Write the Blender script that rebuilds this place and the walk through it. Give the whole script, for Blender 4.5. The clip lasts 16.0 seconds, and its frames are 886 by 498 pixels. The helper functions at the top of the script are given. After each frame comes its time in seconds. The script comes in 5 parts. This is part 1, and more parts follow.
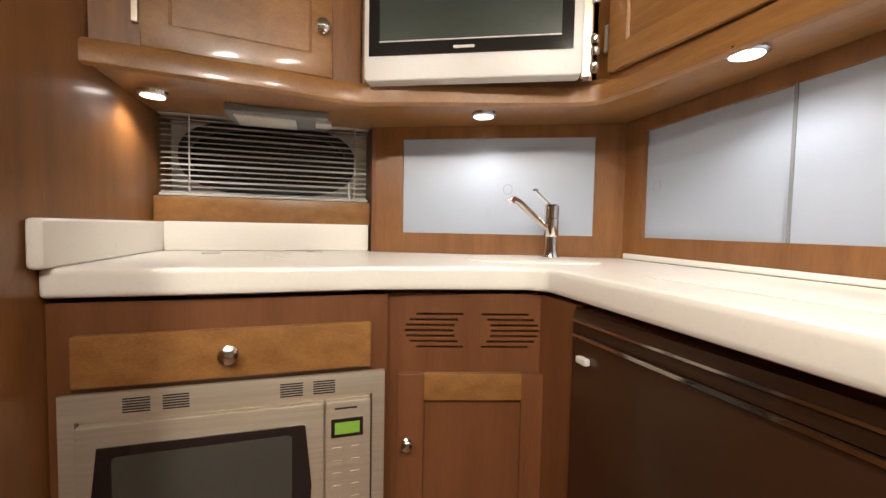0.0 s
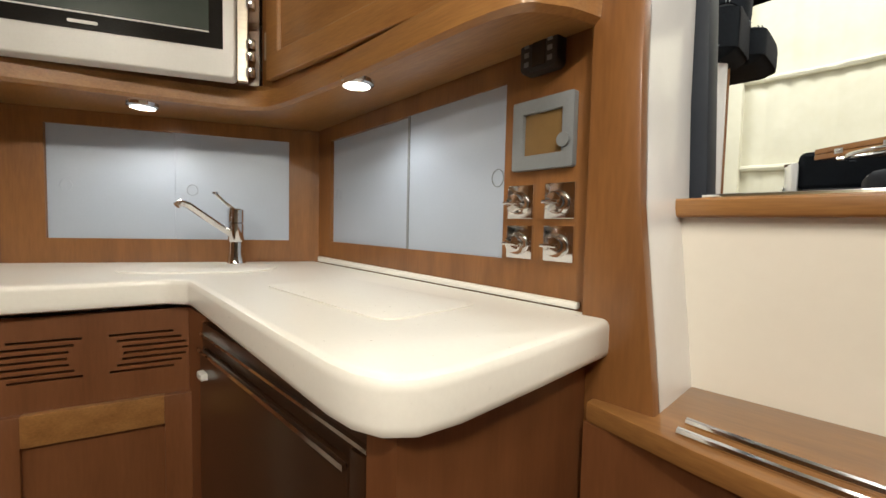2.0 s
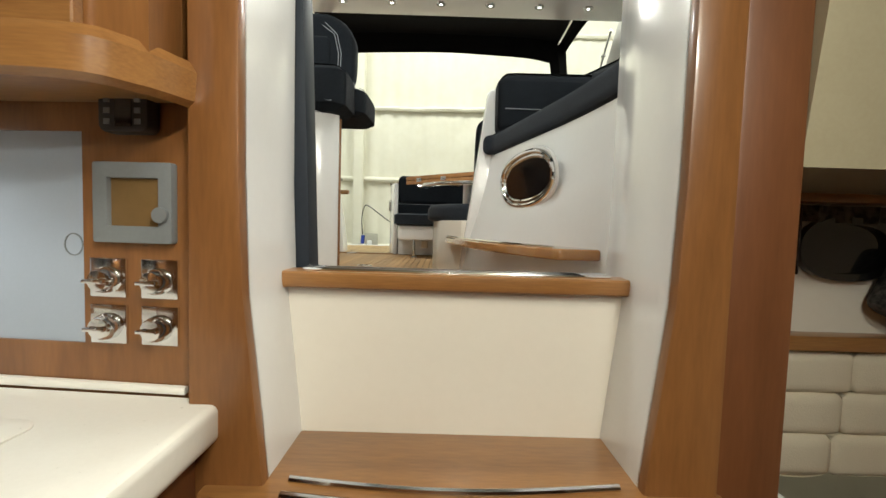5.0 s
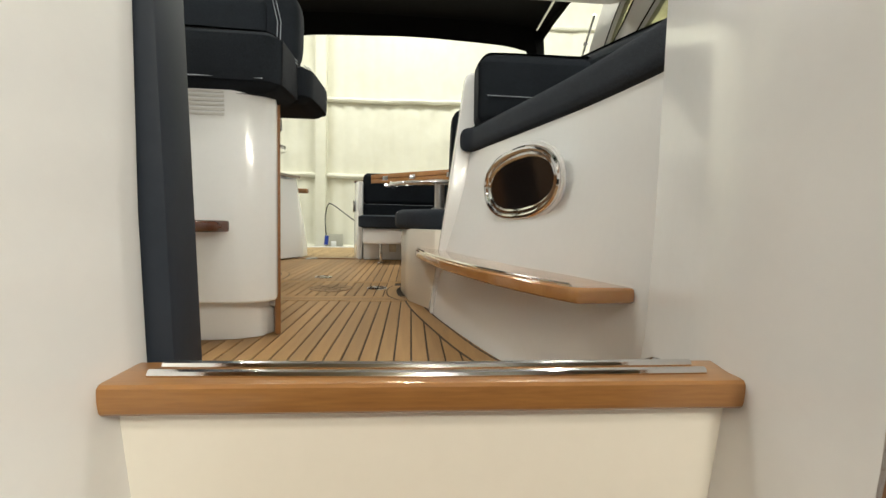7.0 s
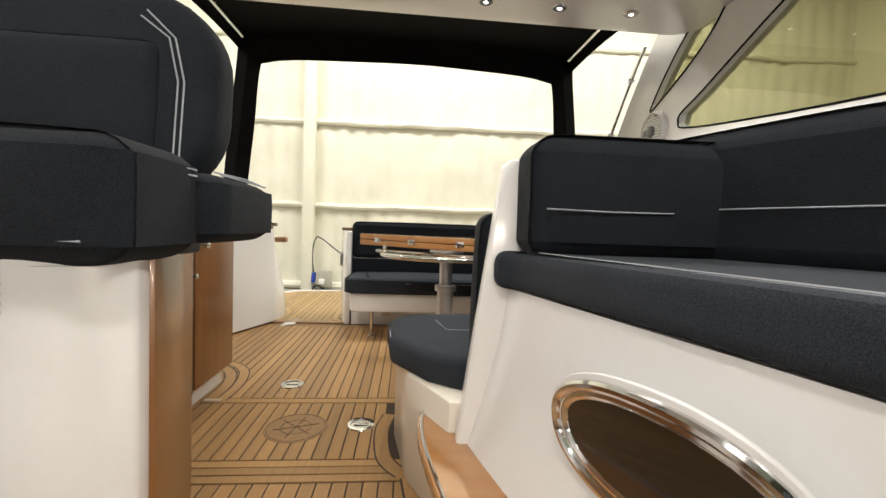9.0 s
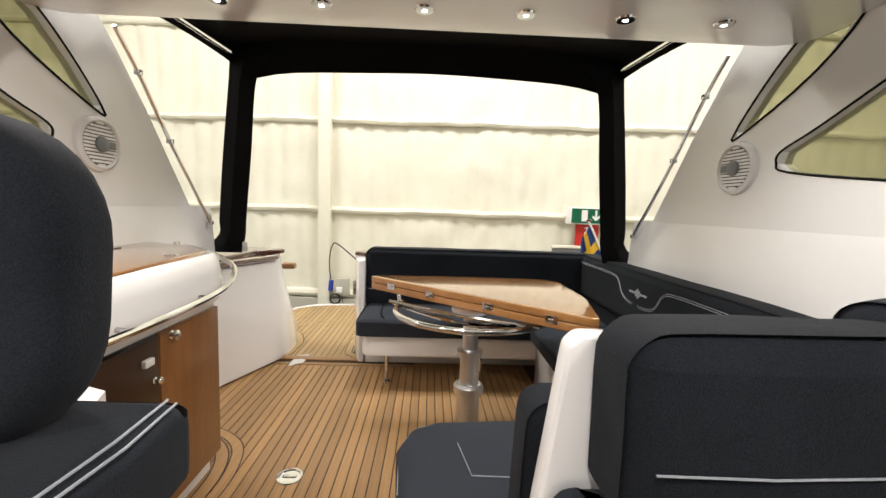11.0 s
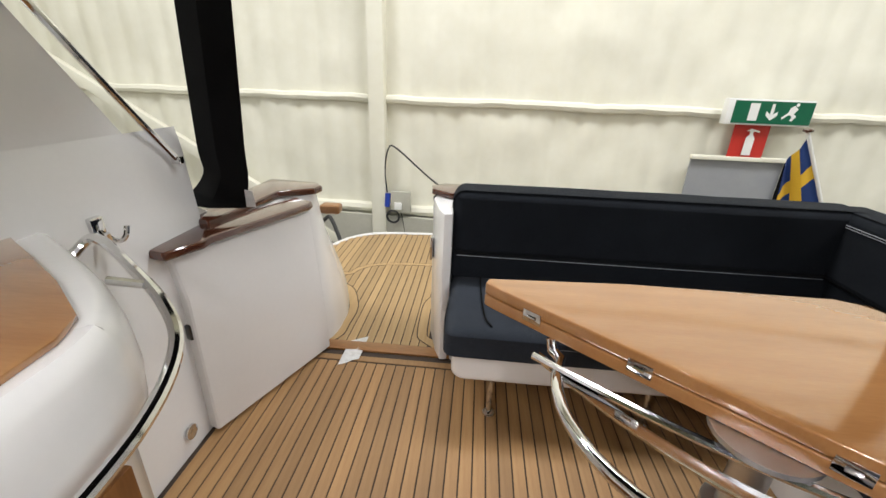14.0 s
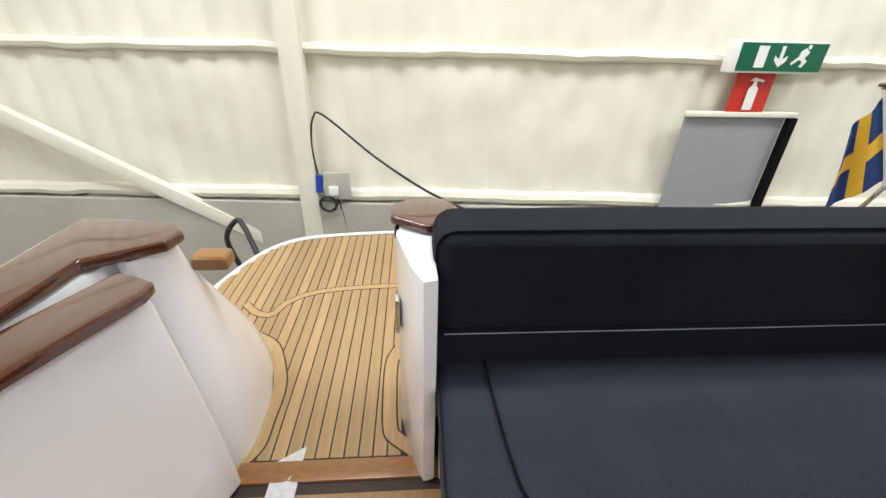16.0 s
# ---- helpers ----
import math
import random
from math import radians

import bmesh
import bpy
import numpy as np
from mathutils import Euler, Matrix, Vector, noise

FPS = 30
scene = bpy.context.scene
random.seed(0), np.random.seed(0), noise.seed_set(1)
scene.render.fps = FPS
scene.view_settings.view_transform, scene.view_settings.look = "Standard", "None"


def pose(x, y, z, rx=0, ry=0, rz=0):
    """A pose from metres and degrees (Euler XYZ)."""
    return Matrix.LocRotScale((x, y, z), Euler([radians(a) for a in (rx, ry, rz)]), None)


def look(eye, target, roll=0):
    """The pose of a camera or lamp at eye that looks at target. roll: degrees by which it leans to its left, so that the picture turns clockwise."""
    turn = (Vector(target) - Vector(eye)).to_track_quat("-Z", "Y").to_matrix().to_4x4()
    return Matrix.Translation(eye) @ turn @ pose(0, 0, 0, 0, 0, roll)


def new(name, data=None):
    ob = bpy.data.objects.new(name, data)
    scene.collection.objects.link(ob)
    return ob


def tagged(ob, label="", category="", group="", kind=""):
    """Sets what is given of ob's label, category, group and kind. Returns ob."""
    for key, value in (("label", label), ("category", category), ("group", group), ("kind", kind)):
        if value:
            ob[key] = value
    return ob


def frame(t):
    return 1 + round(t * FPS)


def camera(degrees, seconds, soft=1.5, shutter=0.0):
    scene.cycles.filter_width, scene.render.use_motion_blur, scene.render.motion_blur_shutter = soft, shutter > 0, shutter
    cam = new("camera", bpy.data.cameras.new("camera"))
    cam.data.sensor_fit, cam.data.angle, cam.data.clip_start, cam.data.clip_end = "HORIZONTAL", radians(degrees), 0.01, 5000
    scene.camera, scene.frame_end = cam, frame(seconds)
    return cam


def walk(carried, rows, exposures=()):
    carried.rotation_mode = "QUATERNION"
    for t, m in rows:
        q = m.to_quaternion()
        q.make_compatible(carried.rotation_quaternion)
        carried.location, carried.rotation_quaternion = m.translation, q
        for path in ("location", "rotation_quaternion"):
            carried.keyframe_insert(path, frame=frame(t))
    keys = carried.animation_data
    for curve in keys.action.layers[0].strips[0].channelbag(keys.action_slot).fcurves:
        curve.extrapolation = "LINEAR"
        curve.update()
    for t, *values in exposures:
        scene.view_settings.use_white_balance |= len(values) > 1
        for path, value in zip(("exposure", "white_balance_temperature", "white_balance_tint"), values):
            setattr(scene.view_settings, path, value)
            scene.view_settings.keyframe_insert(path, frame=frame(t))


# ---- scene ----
cam = camera(94.1, 16.0)
PATH = [
    (0, (0.049, -0.007, 0.84), (-1.856, 0.595, 0.739), 1.1),
    (0.5, (0.089, 0.066, 0.87), (-1.73, 0.889, 0.751), 1.3),
    (1, (0.135, 0.142, 0.872), (-1.579, 1.167, 0.765), 1.2),
    (1.5, (0.198, 0.222, 0.876), (-1.388, 1.435, 0.768), 1.3),
    (2, (0.247, 0.288, 0.881), (-1.178, 1.687, 0.773), 1.3),
    (2.5, (0.282, 0.33, 0.885), (-0.936, 1.913, 0.779), 1.3),
    (3, (0.315, 0.356, 0.889), (-0.663, 2.097, 0.777), 1.3),
    (3.5, (0.329, 0.351, 0.909), (-0.366, 2.222, 0.789), 1.6),
    (4, (0.332, 0.326, 0.934), (-0.067, 2.282, 0.82), 1.7),
    (4.5, (0.319, 0.297, 0.984), (0.165, 2.288, 0.873), 1.7),
    (5, (0.318, 0.282, 1.026), (0.328, 2.279, 0.916), 1.7),
    (5.2, (0.32, 0.279, 1.041), (0.369, 2.275, 0.915), 1.8),
    (7.5, (0.311, 0.824, 1.141), (0.474, 2.813, 1.011), 1.4),
    (8, (0.283, 1.017, 1.271), (0.45, 3.007, 1.159), 1.7),
    (8.5, (0.281, 1.19, 1.39), (0.454, 3.18, 1.285), 1.9),
    (9, (0.291, 1.341, 1.53), (0.467, 3.331, 1.436), 2.1),
    (9.2, (0.285, 1.393, 1.585), (0.459, 3.384, 1.49), 2.2),
    (11.3, (0.313, 1.857, 1.946), (0.353, 3.84, 1.69), 1.9),
    (11.5, (0.302, 1.923, 1.971), (0.326, 3.9, 1.671), 1.9),
    (12, (0.226, 2.121, 2.003), (0.209, 4.077, 1.583), 2.1),
    (12.5, (0.144, 2.356, 2.026), (0.086, 4.283, 1.494), 2.0),
    (13, (0.077, 2.62, 2.038), (-0.015, 4.521, 1.421), 2.2),
    (13.5, (0.029, 2.858, 2.039), (-0.101, 4.732, 1.352), 2.1),
    (14, (-0.075, 3.113, 2.037), (-0.218, 4.956, 1.275), 2.1),
    (14.5, (-0.165, 3.346, 2.015), (-0.295, 5.153, 1.169), 2.2),
    (15, (-0.227, 3.602, 2.015), (-0.307, 5.378, 1.1), 2.2),
    (15.5, (-0.258, 3.83, 2.01), (-0.243, 5.59, 1.059), 2.2),
    (16, (-0.228, 4.036, 2.023), (-0.094, 5.784, 1.06), 1.6),
]
walk(cam, [(t, look(eye, target, roll)) for t, eye, target, roll in PATH], [(0, 0.0, 6600, 12), (1.2, -0.25, 6550, 9), (2.5, -0.55, 6450, 5), (3.5, -0.55, 6400, 3), (5.2, -0.55, 6300, 1), (7.5, -0.47, 6450, 4), (9.2, -0.30, 6600, 10), (11.3, -0.30, 6450, 13), (13, -0.52, 6200, 13), (14.5, -0.52, 6000, 12), (16, -0.32, 5950, 12)])

# ---- light ----
world = bpy.data.worlds.new("world")
scene.world = world
world.use_nodes = True
world.node_tree.nodes["Background"].inputs[0].default_value = (1.0, 0.95, 0.86, 1)
world.node_tree.nodes["Background"].inputs[1].default_value = 0.05


def lamp(name, kind, at, target, watts, colour, size=0.1, size_y=None, spot=100):
    data = bpy.data.lights.new(name, kind)
    data.energy, data.color = watts, colour
    if kind == "AREA":
        data.shape, data.size, data.size_y = "RECTANGLE", size, size_y or size
    else:
        data.shadow_soft_size = size
    if kind == "SPOT":
        data.spot_size, data.spot_blend = radians(spot), 0.6
    ob = new(name, data)
    ob.matrix_world = look(at, target)
    return ob


WARM, HALL = (1.0, 0.91, 0.79), (1.0, 0.97, 0.91)
# assumed, unseen lamps under the hangar roof; last two added to brighten side walls
for hx, hy in ((-3.2, 5.2), (0.3, 5.8), (3.8, 5.2), (-3.6, 1.0), (4.2, 1.0)):
    lamp("assumed_hall_light", "AREA", (hx, hy, 5.6), (hx, hy + 0.4, 0), 185, HALL, 2.4, 0.5)
# recessed spots under the galley cabinets
for sx, sy in ((-1.30, -0.43), (-1.16, 0.50), (-0.56, 0.80)):
    lamp("galley_spot", "SPOT", (sx, sy, 1.185), (sx, sy, 0), 7.5, (1.0, 0.95, 0.90), 0.03, spot=150)
# unseen fill lamps under the cabin roof, added to brighten the galley fronts
for sx, sy, watts in ((0.75, -0.1, 26), (0.45, -1.0, 30), (0.35, 0.30, 10)):
    lamp("cabin_fill", "AREA", (sx, sy, 1.74), (sx - 0.55, sy + 0.3, 0.9), watts, WARM, 0.14)
lamp("berth_spot", "SPOT", (1.14, 1.08, 1.44), (1.2, 1.1, 0), 3, WARM, 0.03, spot=160)
# hardtop spots over the cockpit
for sx, sy in ((-0.5, 1.7), (0.28, 1.5), (1.05, 1.7), (-0.5, 2.8), (1.05, 2.8), (0.28, 3.05)):
    lamp("hardtop_spot", "SPOT", (sx, sy, 2.46), (sx, sy, 0), 33, (1.0, 0.95, 0.88), 0.04, spot=160)


# ---- materials ----
def mat(name, c1, c2=None, rough=0.5, metal=0.0, scale=8.0, stretch=(1, 1, 1), fine=60.0, bump=0.05, coat=0.0, grain=0.3, contrast=(0.3, 0.7), rand=0.0, sheen=0.0, gloss=0.5):
    m = bpy.data.materials.new(name)
    m.use_nodes = True
    nt = m.node_tree
    n, l = nt.nodes, nt.links
    b = n["Principled BSDF"]
    b.inputs["Roughness"].default_value, b.inputs["Metallic"].default_value = rough, metal
    b.inputs["Coat Weight"].default_value, b.inputs["Coat Roughness"].default_value = coat, 0.08
    b.inputs["Sheen Weight"].default_value = sheen
    b.inputs["Specular IOR Level"].default_value = gloss
    c2 = c2 or tuple(v * 0.85 for v in c1)
    tc, mp = n.new("ShaderNodeTexCoord"), n.new("ShaderNodeMapping")
    mp.inputs["Scale"].default_value = stretch
    l.new(tc.outputs["Object"], mp.inputs["Vector"])
    big, small = n.new("ShaderNodeTexNoise"), n.new("ShaderNodeTexNoise")
    big.inputs["Scale"].default_value, big.inputs["Detail"].default_value = scale, 5
    small.inputs["Scale"].default_value, small.inputs["Detail"].default_value = fine, 3
    l.new(mp.outputs[0], big.inputs["Vector"])
    l.new(mp.outputs[0], small.inputs["Vector"])
    mixf = n.new("ShaderNodeMix")
    mixf.inputs[0].default_value = grain
    l.new(big.outputs["Fac"], mixf.inputs[2])
    l.new(small.outputs["Fac"], mixf.inputs[3])
    ramp = n.new("ShaderNodeValToRGB")
    ramp.color_ramp.elements[0].color, ramp.color_ramp.elements[1].color = (*c2, 1), (*c1, 1)
    ramp.color_ramp.elements[0].position, ramp.color_ramp.elements[1].position = contrast
    l.new(mixf.outputs[0], ramp.inputs[0])
    col = ramp.outputs[0]
    if rand:
        oi, hs, mr = n.new("ShaderNodeObjectInfo"), n.new("ShaderNodeHueSaturation"), n.new("ShaderNodeMapRange")
        mr.inputs[3].default_value, mr.inputs[4].default_value = 1 - rand, 1 + rand
        l.new(oi.outputs["Random"], mr.inputs[0])
        l.new(mr.outputs[0], hs.inputs["Value"])
        l.new(col, hs.inputs["Color"])
        col = hs.outputs[0]
    l.new(col, b.inputs["Base Color"])
    rr = n.new("ShaderNodeMapRange")
    rr.inputs[3].default_value, rr.inputs[4].default_value = max(0.02, rough - 0.06), min(1, rough + 0.06)
    l.new(big.outputs["Fac"], rr.inputs[0])
    l.new(rr.outputs[0], b.inputs["Roughness"])
    if bump:
        bn = n.new("ShaderNodeBump")
        bn.inputs["Strength"].default_value, bn.inputs["Distance"].default_value = bump, 0.002
        l.new(small.outputs["Fac"], bn.inputs["Height"])
        l.new(bn.outputs[0], b.inputs["Normal"])
    return m


def glow(name, colour, strength):
    m = bpy.data.materials.new(name)
    m.use_nodes = True
    b = m.node_tree.nodes["Principled BSDF"]
    b.inputs["Base Color"].default_value = (*colour, 1)
    b.inputs["Emission Color"].default_value, b.inputs["Emission Strength"].default_value = (*colour, 1), strength
    return m


def glass(name, tint, rough=0.0, clear=0.85):
    m = bpy.data.materials.new(name)
    m.use_nodes = True
    n, l = m.node_tree.nodes, m.node_tree.links
    out = n["Material Output"]
    n.remove(n["Principled BSDF"])
    tr, gl, mx, fr = n.new("ShaderNodeBsdfTransparent"), n.new("ShaderNodeBsdfGlossy"), n.new("ShaderNodeMixShader"), n.new("ShaderNodeLayerWeight")
    tr.inputs[0].default_value = (*[v * clear for v in tint], 1)
    gl.inputs["Roughness"].default_value = rough
    pw_ = n.new("ShaderNodeMath")
    pw_.operation, pw_.inputs[1].default_value = "POWER", 4.0
    ad = n.new("ShaderNodeMath")
    ad.operation, ad.inputs[1].default_value, ad.inputs[2].default_value = "MULTIPLY_ADD", 0.6, 0.05
    l.new(fr.outputs["Facing"], pw_.inputs[0])
    l.new(pw_.outputs[0], ad.inputs[0])
    l.new(ad.outputs[0], mx.inputs[0])
    l.new(tr.outputs[0], mx.inputs[1])
    l.new(gl.outputs[0], mx.inputs[2])
    l.new(mx.outputs[0], out.inputs[0])
    return m


M_WOOD = mat("varnished_wood", (0.265, 0.115, 0.035), (0.150, 0.060, 0.018), 0.35, scale=3, stretch=(6, 6, 0.7), fine=30, bump=0.03, coat=0.25)
M_WOODH = mat("varnished_wood_level", (0.34, 0.165, 0.052), (0.185, 0.080, 0.024), 0.33, scale=3, stretch=(0.7, 5, 9), fine=34, grain=0.4, bump=0.03, coat=0.3)
M_MAHOG = mat("dark_cabinet_wood", (0.185, 0.070, 0.025), (0.115, 0.040, 0.013), 0.45, scale=3, stretch=(6, 6, 0.7), fine=30, bump=0.03, coat=0.15)
M_CAP = mat("lacquered_mahogany", (0.085, 0.024, 0.009), (0.05, 0.013, 0.005), 0.12, scale=4, stretch=(2, 2, 2), coat=1.0, bump=0.0)
M_TABLE = mat("lacquered_table_wood", (0.40, 0.195, 0.07), (0.31, 0.14, 0.046), 0.15, scale=2, stretch=(1.2, 9, 3), fine=25, coat=0.9, bump=0.01)
M_WHITE = mat("white_gelcoat", (0.80, 0.80, 0.80), (0.76, 0.76, 0.765), 0.22, scale=3, bump=0.01, coat=0.5)
M_CREAM = mat("cream_gelcoat", (0.80, 0.76, 0.68), (0.76, 0.72, 0.64), 0.25, scale=3, bump=0.01, coat=0.4)
M_TOP = mat("solid_surface_worktop", (0.84, 0.82, 0.76), (0.81, 0.79, 0.73), 0.3, scale=120, fine=300, bump=0.01, coat=0.1)
M_BLUE = mat("frosted_acrylic_panel", (0.38, 0.43, 0.51), (0.35, 0.40, 0.475), 0.35, scale=5, fine=200, bump=0.02)
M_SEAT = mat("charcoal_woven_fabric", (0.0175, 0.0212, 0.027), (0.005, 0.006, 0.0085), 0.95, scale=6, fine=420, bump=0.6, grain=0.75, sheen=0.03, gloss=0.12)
# Paler copy of the charcoal fabric: light on seat tops put into the colour
M_SEATTOP = mat("top_lit_woven_fabric", (0.038, 0.045, 0.058), (0.013, 0.016, 0.0215), 0.95, scale=6, fine=420, bump=0.6, grain=0.75, sheen=0.04, gloss=0.15)
M_STILE = mat("slate_door_edge", (0.026, 0.032, 0.044), (0.020, 0.025, 0.035), 0.5, fine=90, bump=0.02, gloss=0.2)
M_BLACK = mat("black_canvas", (0.006, 0.006, 0.0065), (0.003, 0.003, 0.0035), 0.9, scale=5, fine=300, bump=0.3, gloss=0.15)
M_THREAD = mat("grey_thread", (0.32, 0.34, 0.37), (0.25, 0.27, 0.30), 0.7, bump=0)
M_CHROME = mat("polished_steel", (0.78, 0.78, 0.78), (0.70, 0.70, 0.71), 0.09, 1.0, bump=0)
M_STEEL = mat("brushed_steel", (0.64, 0.58, 0.48), (0.52, 0.46, 0.37), 0.34, 0.6, scale=4, stretch=(1, 1, 40), fine=60, bump=0.03)
M_ALU = mat("satin_aluminium", (0.68, 0.68, 0.69), (0.60, 0.60, 0.61), 0.38, 1.0, bump=0.02)
M_BLACKG = mat("black_gloss", (0.010, 0.010, 0.011), (0.007, 0.007, 0.008), 0.08, bump=0, coat=0.6)
M_PLASTIC = mat("black_plastic", (0.02, 0.02, 0.021), (0.014, 0.014, 0.015), 0.45, fine=200)
M_GREY = mat("grey_plastic", (0.20, 0.215, 0.225), (0.17, 0.18, 0.19), 0.5, fine=200)
M_SILVER = mat("silver_plastic", (0.62, 0.61, 0.58), (0.56, 0.55, 0.52), 0.35, fine=200)
M_FRIDGE = mat("dark_brown_fridge_panel", (0.042, 0.019, 0.009), (0.030, 0.013, 0.006), 0.30, scale=3, bump=0.0, coat=0.2)
M_TEAK = mat("teak_plank", (0.36, 0.215, 0.09), (0.25, 0.135, 0.05), 0.55, scale=4, stretch=(14, 0.8, 4), fine=40, bump=0.1, rand=0.16)
# Platform teak, paler and yellower: brighter hall light put into its colour
M_TEAKP = mat("hall_lit_teak", (0.43, 0.30, 0.145), (0.32, 0.205, 0.09), 0.55, scale=4, stretch=(14, 0.8, 4), fine=40, bump=0.1, rand=0.13)
M_CAULK = mat("dark_caulk", (0.045, 0.028, 0.018), (0.03, 0.018, 0.012), 0.7)
M_FOAM = mat("sprayed_foam", (0.80, 0.785, 0.68), (0.75, 0.73, 0.61), 0.8, scale=1.2, fine=9, bump=0.9, grain=0.5)
M_DIRTY = mat("grey_corrugated_metal", (0.50, 0.49, 0.42), (0.40, 0.39, 0.33), 0.6, scale=2, fine=30)
M_CONC = mat("concrete", (0.35, 0.34, 0.32), (0.27, 0.26, 0.25), 0.8, scale=1.5, fine=30)
M_QUILT = mat("cream_upholstery", (0.66, 0.60, 0.48), (0.60, 0.54, 0.42), 0.85, fine=300, bump=0.4)
M_SPOTS = mat("dark_patterned_fabric", (0.10, 0.09, 0.08), (0.012, 0.011, 0.011), 0.8, scale=45, fine=120, bump=0.3, contrast=(0.42, 0.58))
M_LINER = mat("olive_headliner", (0.42, 0.38, 0.26), (0.37, 0.33, 0.22), 0.8, fine=150)
M_GREEN = mat("sign_green", (0.0, 0.12, 0.055), (0.0, 0.105, 0.05), 0.4, bump=0)
M_RED = mat("sign_red", (0.55, 0.03, 0.02), (0.5, 0.028, 0.018), 0.4, bump=0)
M_PURE = mat("sign_white", (0.85, 0.85, 0.83), (0.82, 0.82, 0.8), 0.4, bump=0)
M_FLAGB = mat("flag_blue", (0.006, 0.035, 0.17), (0.005, 0.028, 0.14), 0.8, fine=300)
M_FLAGY = mat("flag_yellow", (0.75, 0.45, 0.02), (0.68, 0.40, 0.02), 0.8, fine=300)
M_DOORG = mat("grey_door_paint", (0.33, 0.34, 0.36), (0.30, 0.31, 0.33), 0.45)
M_TAPE = mat("clear_tape", (0.66, 0.66, 0.66), (0.5, 0.5, 0.5), 0.2, scale=30, bump=0.5)
M_BLUEP = mat("plug_blue", (0.02, 0.06, 0.40), (0.02, 0.05, 0.35), 0.4)
M_SCREEN = glow("lcd_green", (0.16, 0.30, 0.04), 0.35)
M_LAMP = glow("lamp_lens", (1.0, 0.95, 0.88), 9.0)
M_GLASS = glass("clear_glass", (0.95, 1.0, 0.93))
M_TINT = glass("tinted_glass", (0.78, 0.77, 0.62))
M_DARKGL = glass("smoked_glass", (0.10, 0.09, 0.08))


# ---- building helpers ----
def empty_bm():
    return bmesh.new()


def join(*bms):
    out = bmesh.new()
    for b in bms:
        me = bpy.data.meshes.new("tmp")
        b.to_mesh(me)
        out.from_mesh(me)
        b.free()
        bpy.data.meshes.remove(me)
    return out


def box(x0, y0, z0, x1, y1, z1, bev=0.0, seg=2, m=None):
    b = bmesh.new()
    bmesh.ops.create_cube(b, size=1, matrix=Matrix.Translation(((x0 + x1) / 2, (y0 + y1) / 2, (z0 + z1) / 2)) @ Matrix.Diagonal((x1 - x0, y1 - y0, z1 - z0, 1)))
    if bev:
        bmesh.ops.bevel(b, geom=b.edges[:], offset=bev, segments=seg, affect="EDGES", profile=0.6)
    if m is not None:
        b.transform(m)
    return b


def plate(outer, depth, m=None, holes=(), bev=0.0, seg=2):
    """A flat outline in local xy, with holes, thickened along local z."""
    b = bmesh.new()
    for loop in (outer, *holes):
        vs = [b.verts.new((p[0], p[1], 0)) for p in loop]
        for i in range(len(vs)):
            b.edges.new((vs[i - 1], vs[i]))
    if holes:
        bmesh.ops.triangle_fill(b, use_beauty=True, use_dissolve=False, edges=b.edges[:])
    else:
        b.faces.new(b.verts[:])
    bmesh.ops.recalc_face_normals(b, faces=b.faces[:])
    r = bmesh.ops.extrude_face_region(b, geom=b.faces[:])
    bmesh.ops.translate(b, vec=(0, 0, depth), verts=[v for v in r["geom"] if isinstance(v, bmesh.types.BMVert)])
    bmesh.ops.recalc_face_normals(b, faces=b.faces[:])
    if bev:
        es = [e for e in b.edges if len(e.link_faces) == 2 and e.calc_face_angle(0) > 0.6]
        bmesh.ops.bevel(b, geom=es, offset=bev, segments=seg, affect="EDGES", profile=0.6)
    if m is not None:
        b.transform(m)
        bmesh.ops.recalc_face_normals(b, faces=b.faces[:])
    return b


def upright(p, q, z=0.0):
    """Local x along the plan line p to q, local y up, local z to its right-hand side."""
    d = Vector((q[0] - p[0], q[1] - p[1], 0)).normalized()
    n = d.cross(Vector((0, 0, 1)))
    return Matrix(((d.x, 0, n.x, p[0]), (d.y, 0, n.y, p[1]), (0, 1, 0, z), (0, 0, 0, 1)))


def rect(x0, y0, x1, y1, r=0.0, n=5):
    if not r:
        return [(x0, y0), (x1, y0), (x1, y1), (x0, y1)]
    out = []
    for cx, cy, a in ((x1 - r, y0 + r, -90), (x1 - r, y1 - r, 0), (x0 + r, y1 - r, 90), (x0 + r, y0 + r, 180)):
        for i in range(n + 1):
            t = radians(a + 90 * i / n)
            out.append((cx + r * math.cos(t), cy + r * math.sin(t)))
    return out


def oval(cx, cy, rx, ry, n=32, power=2.0, turn=0.0):
    out = []
    for i in range(n):
        t = 2 * math.pi * i / n
        c, s = math.cos(t), math.sin(t)
        x, y = rx * math.copysign(abs(c) ** (2 / power), c), ry * math.copysign(abs(s) ** (2 / power), s)
        out.append((cx + x * math.cos(turn) - y * math.sin(turn), cy + x * math.sin(turn) + y * math.cos(turn)))
    return out


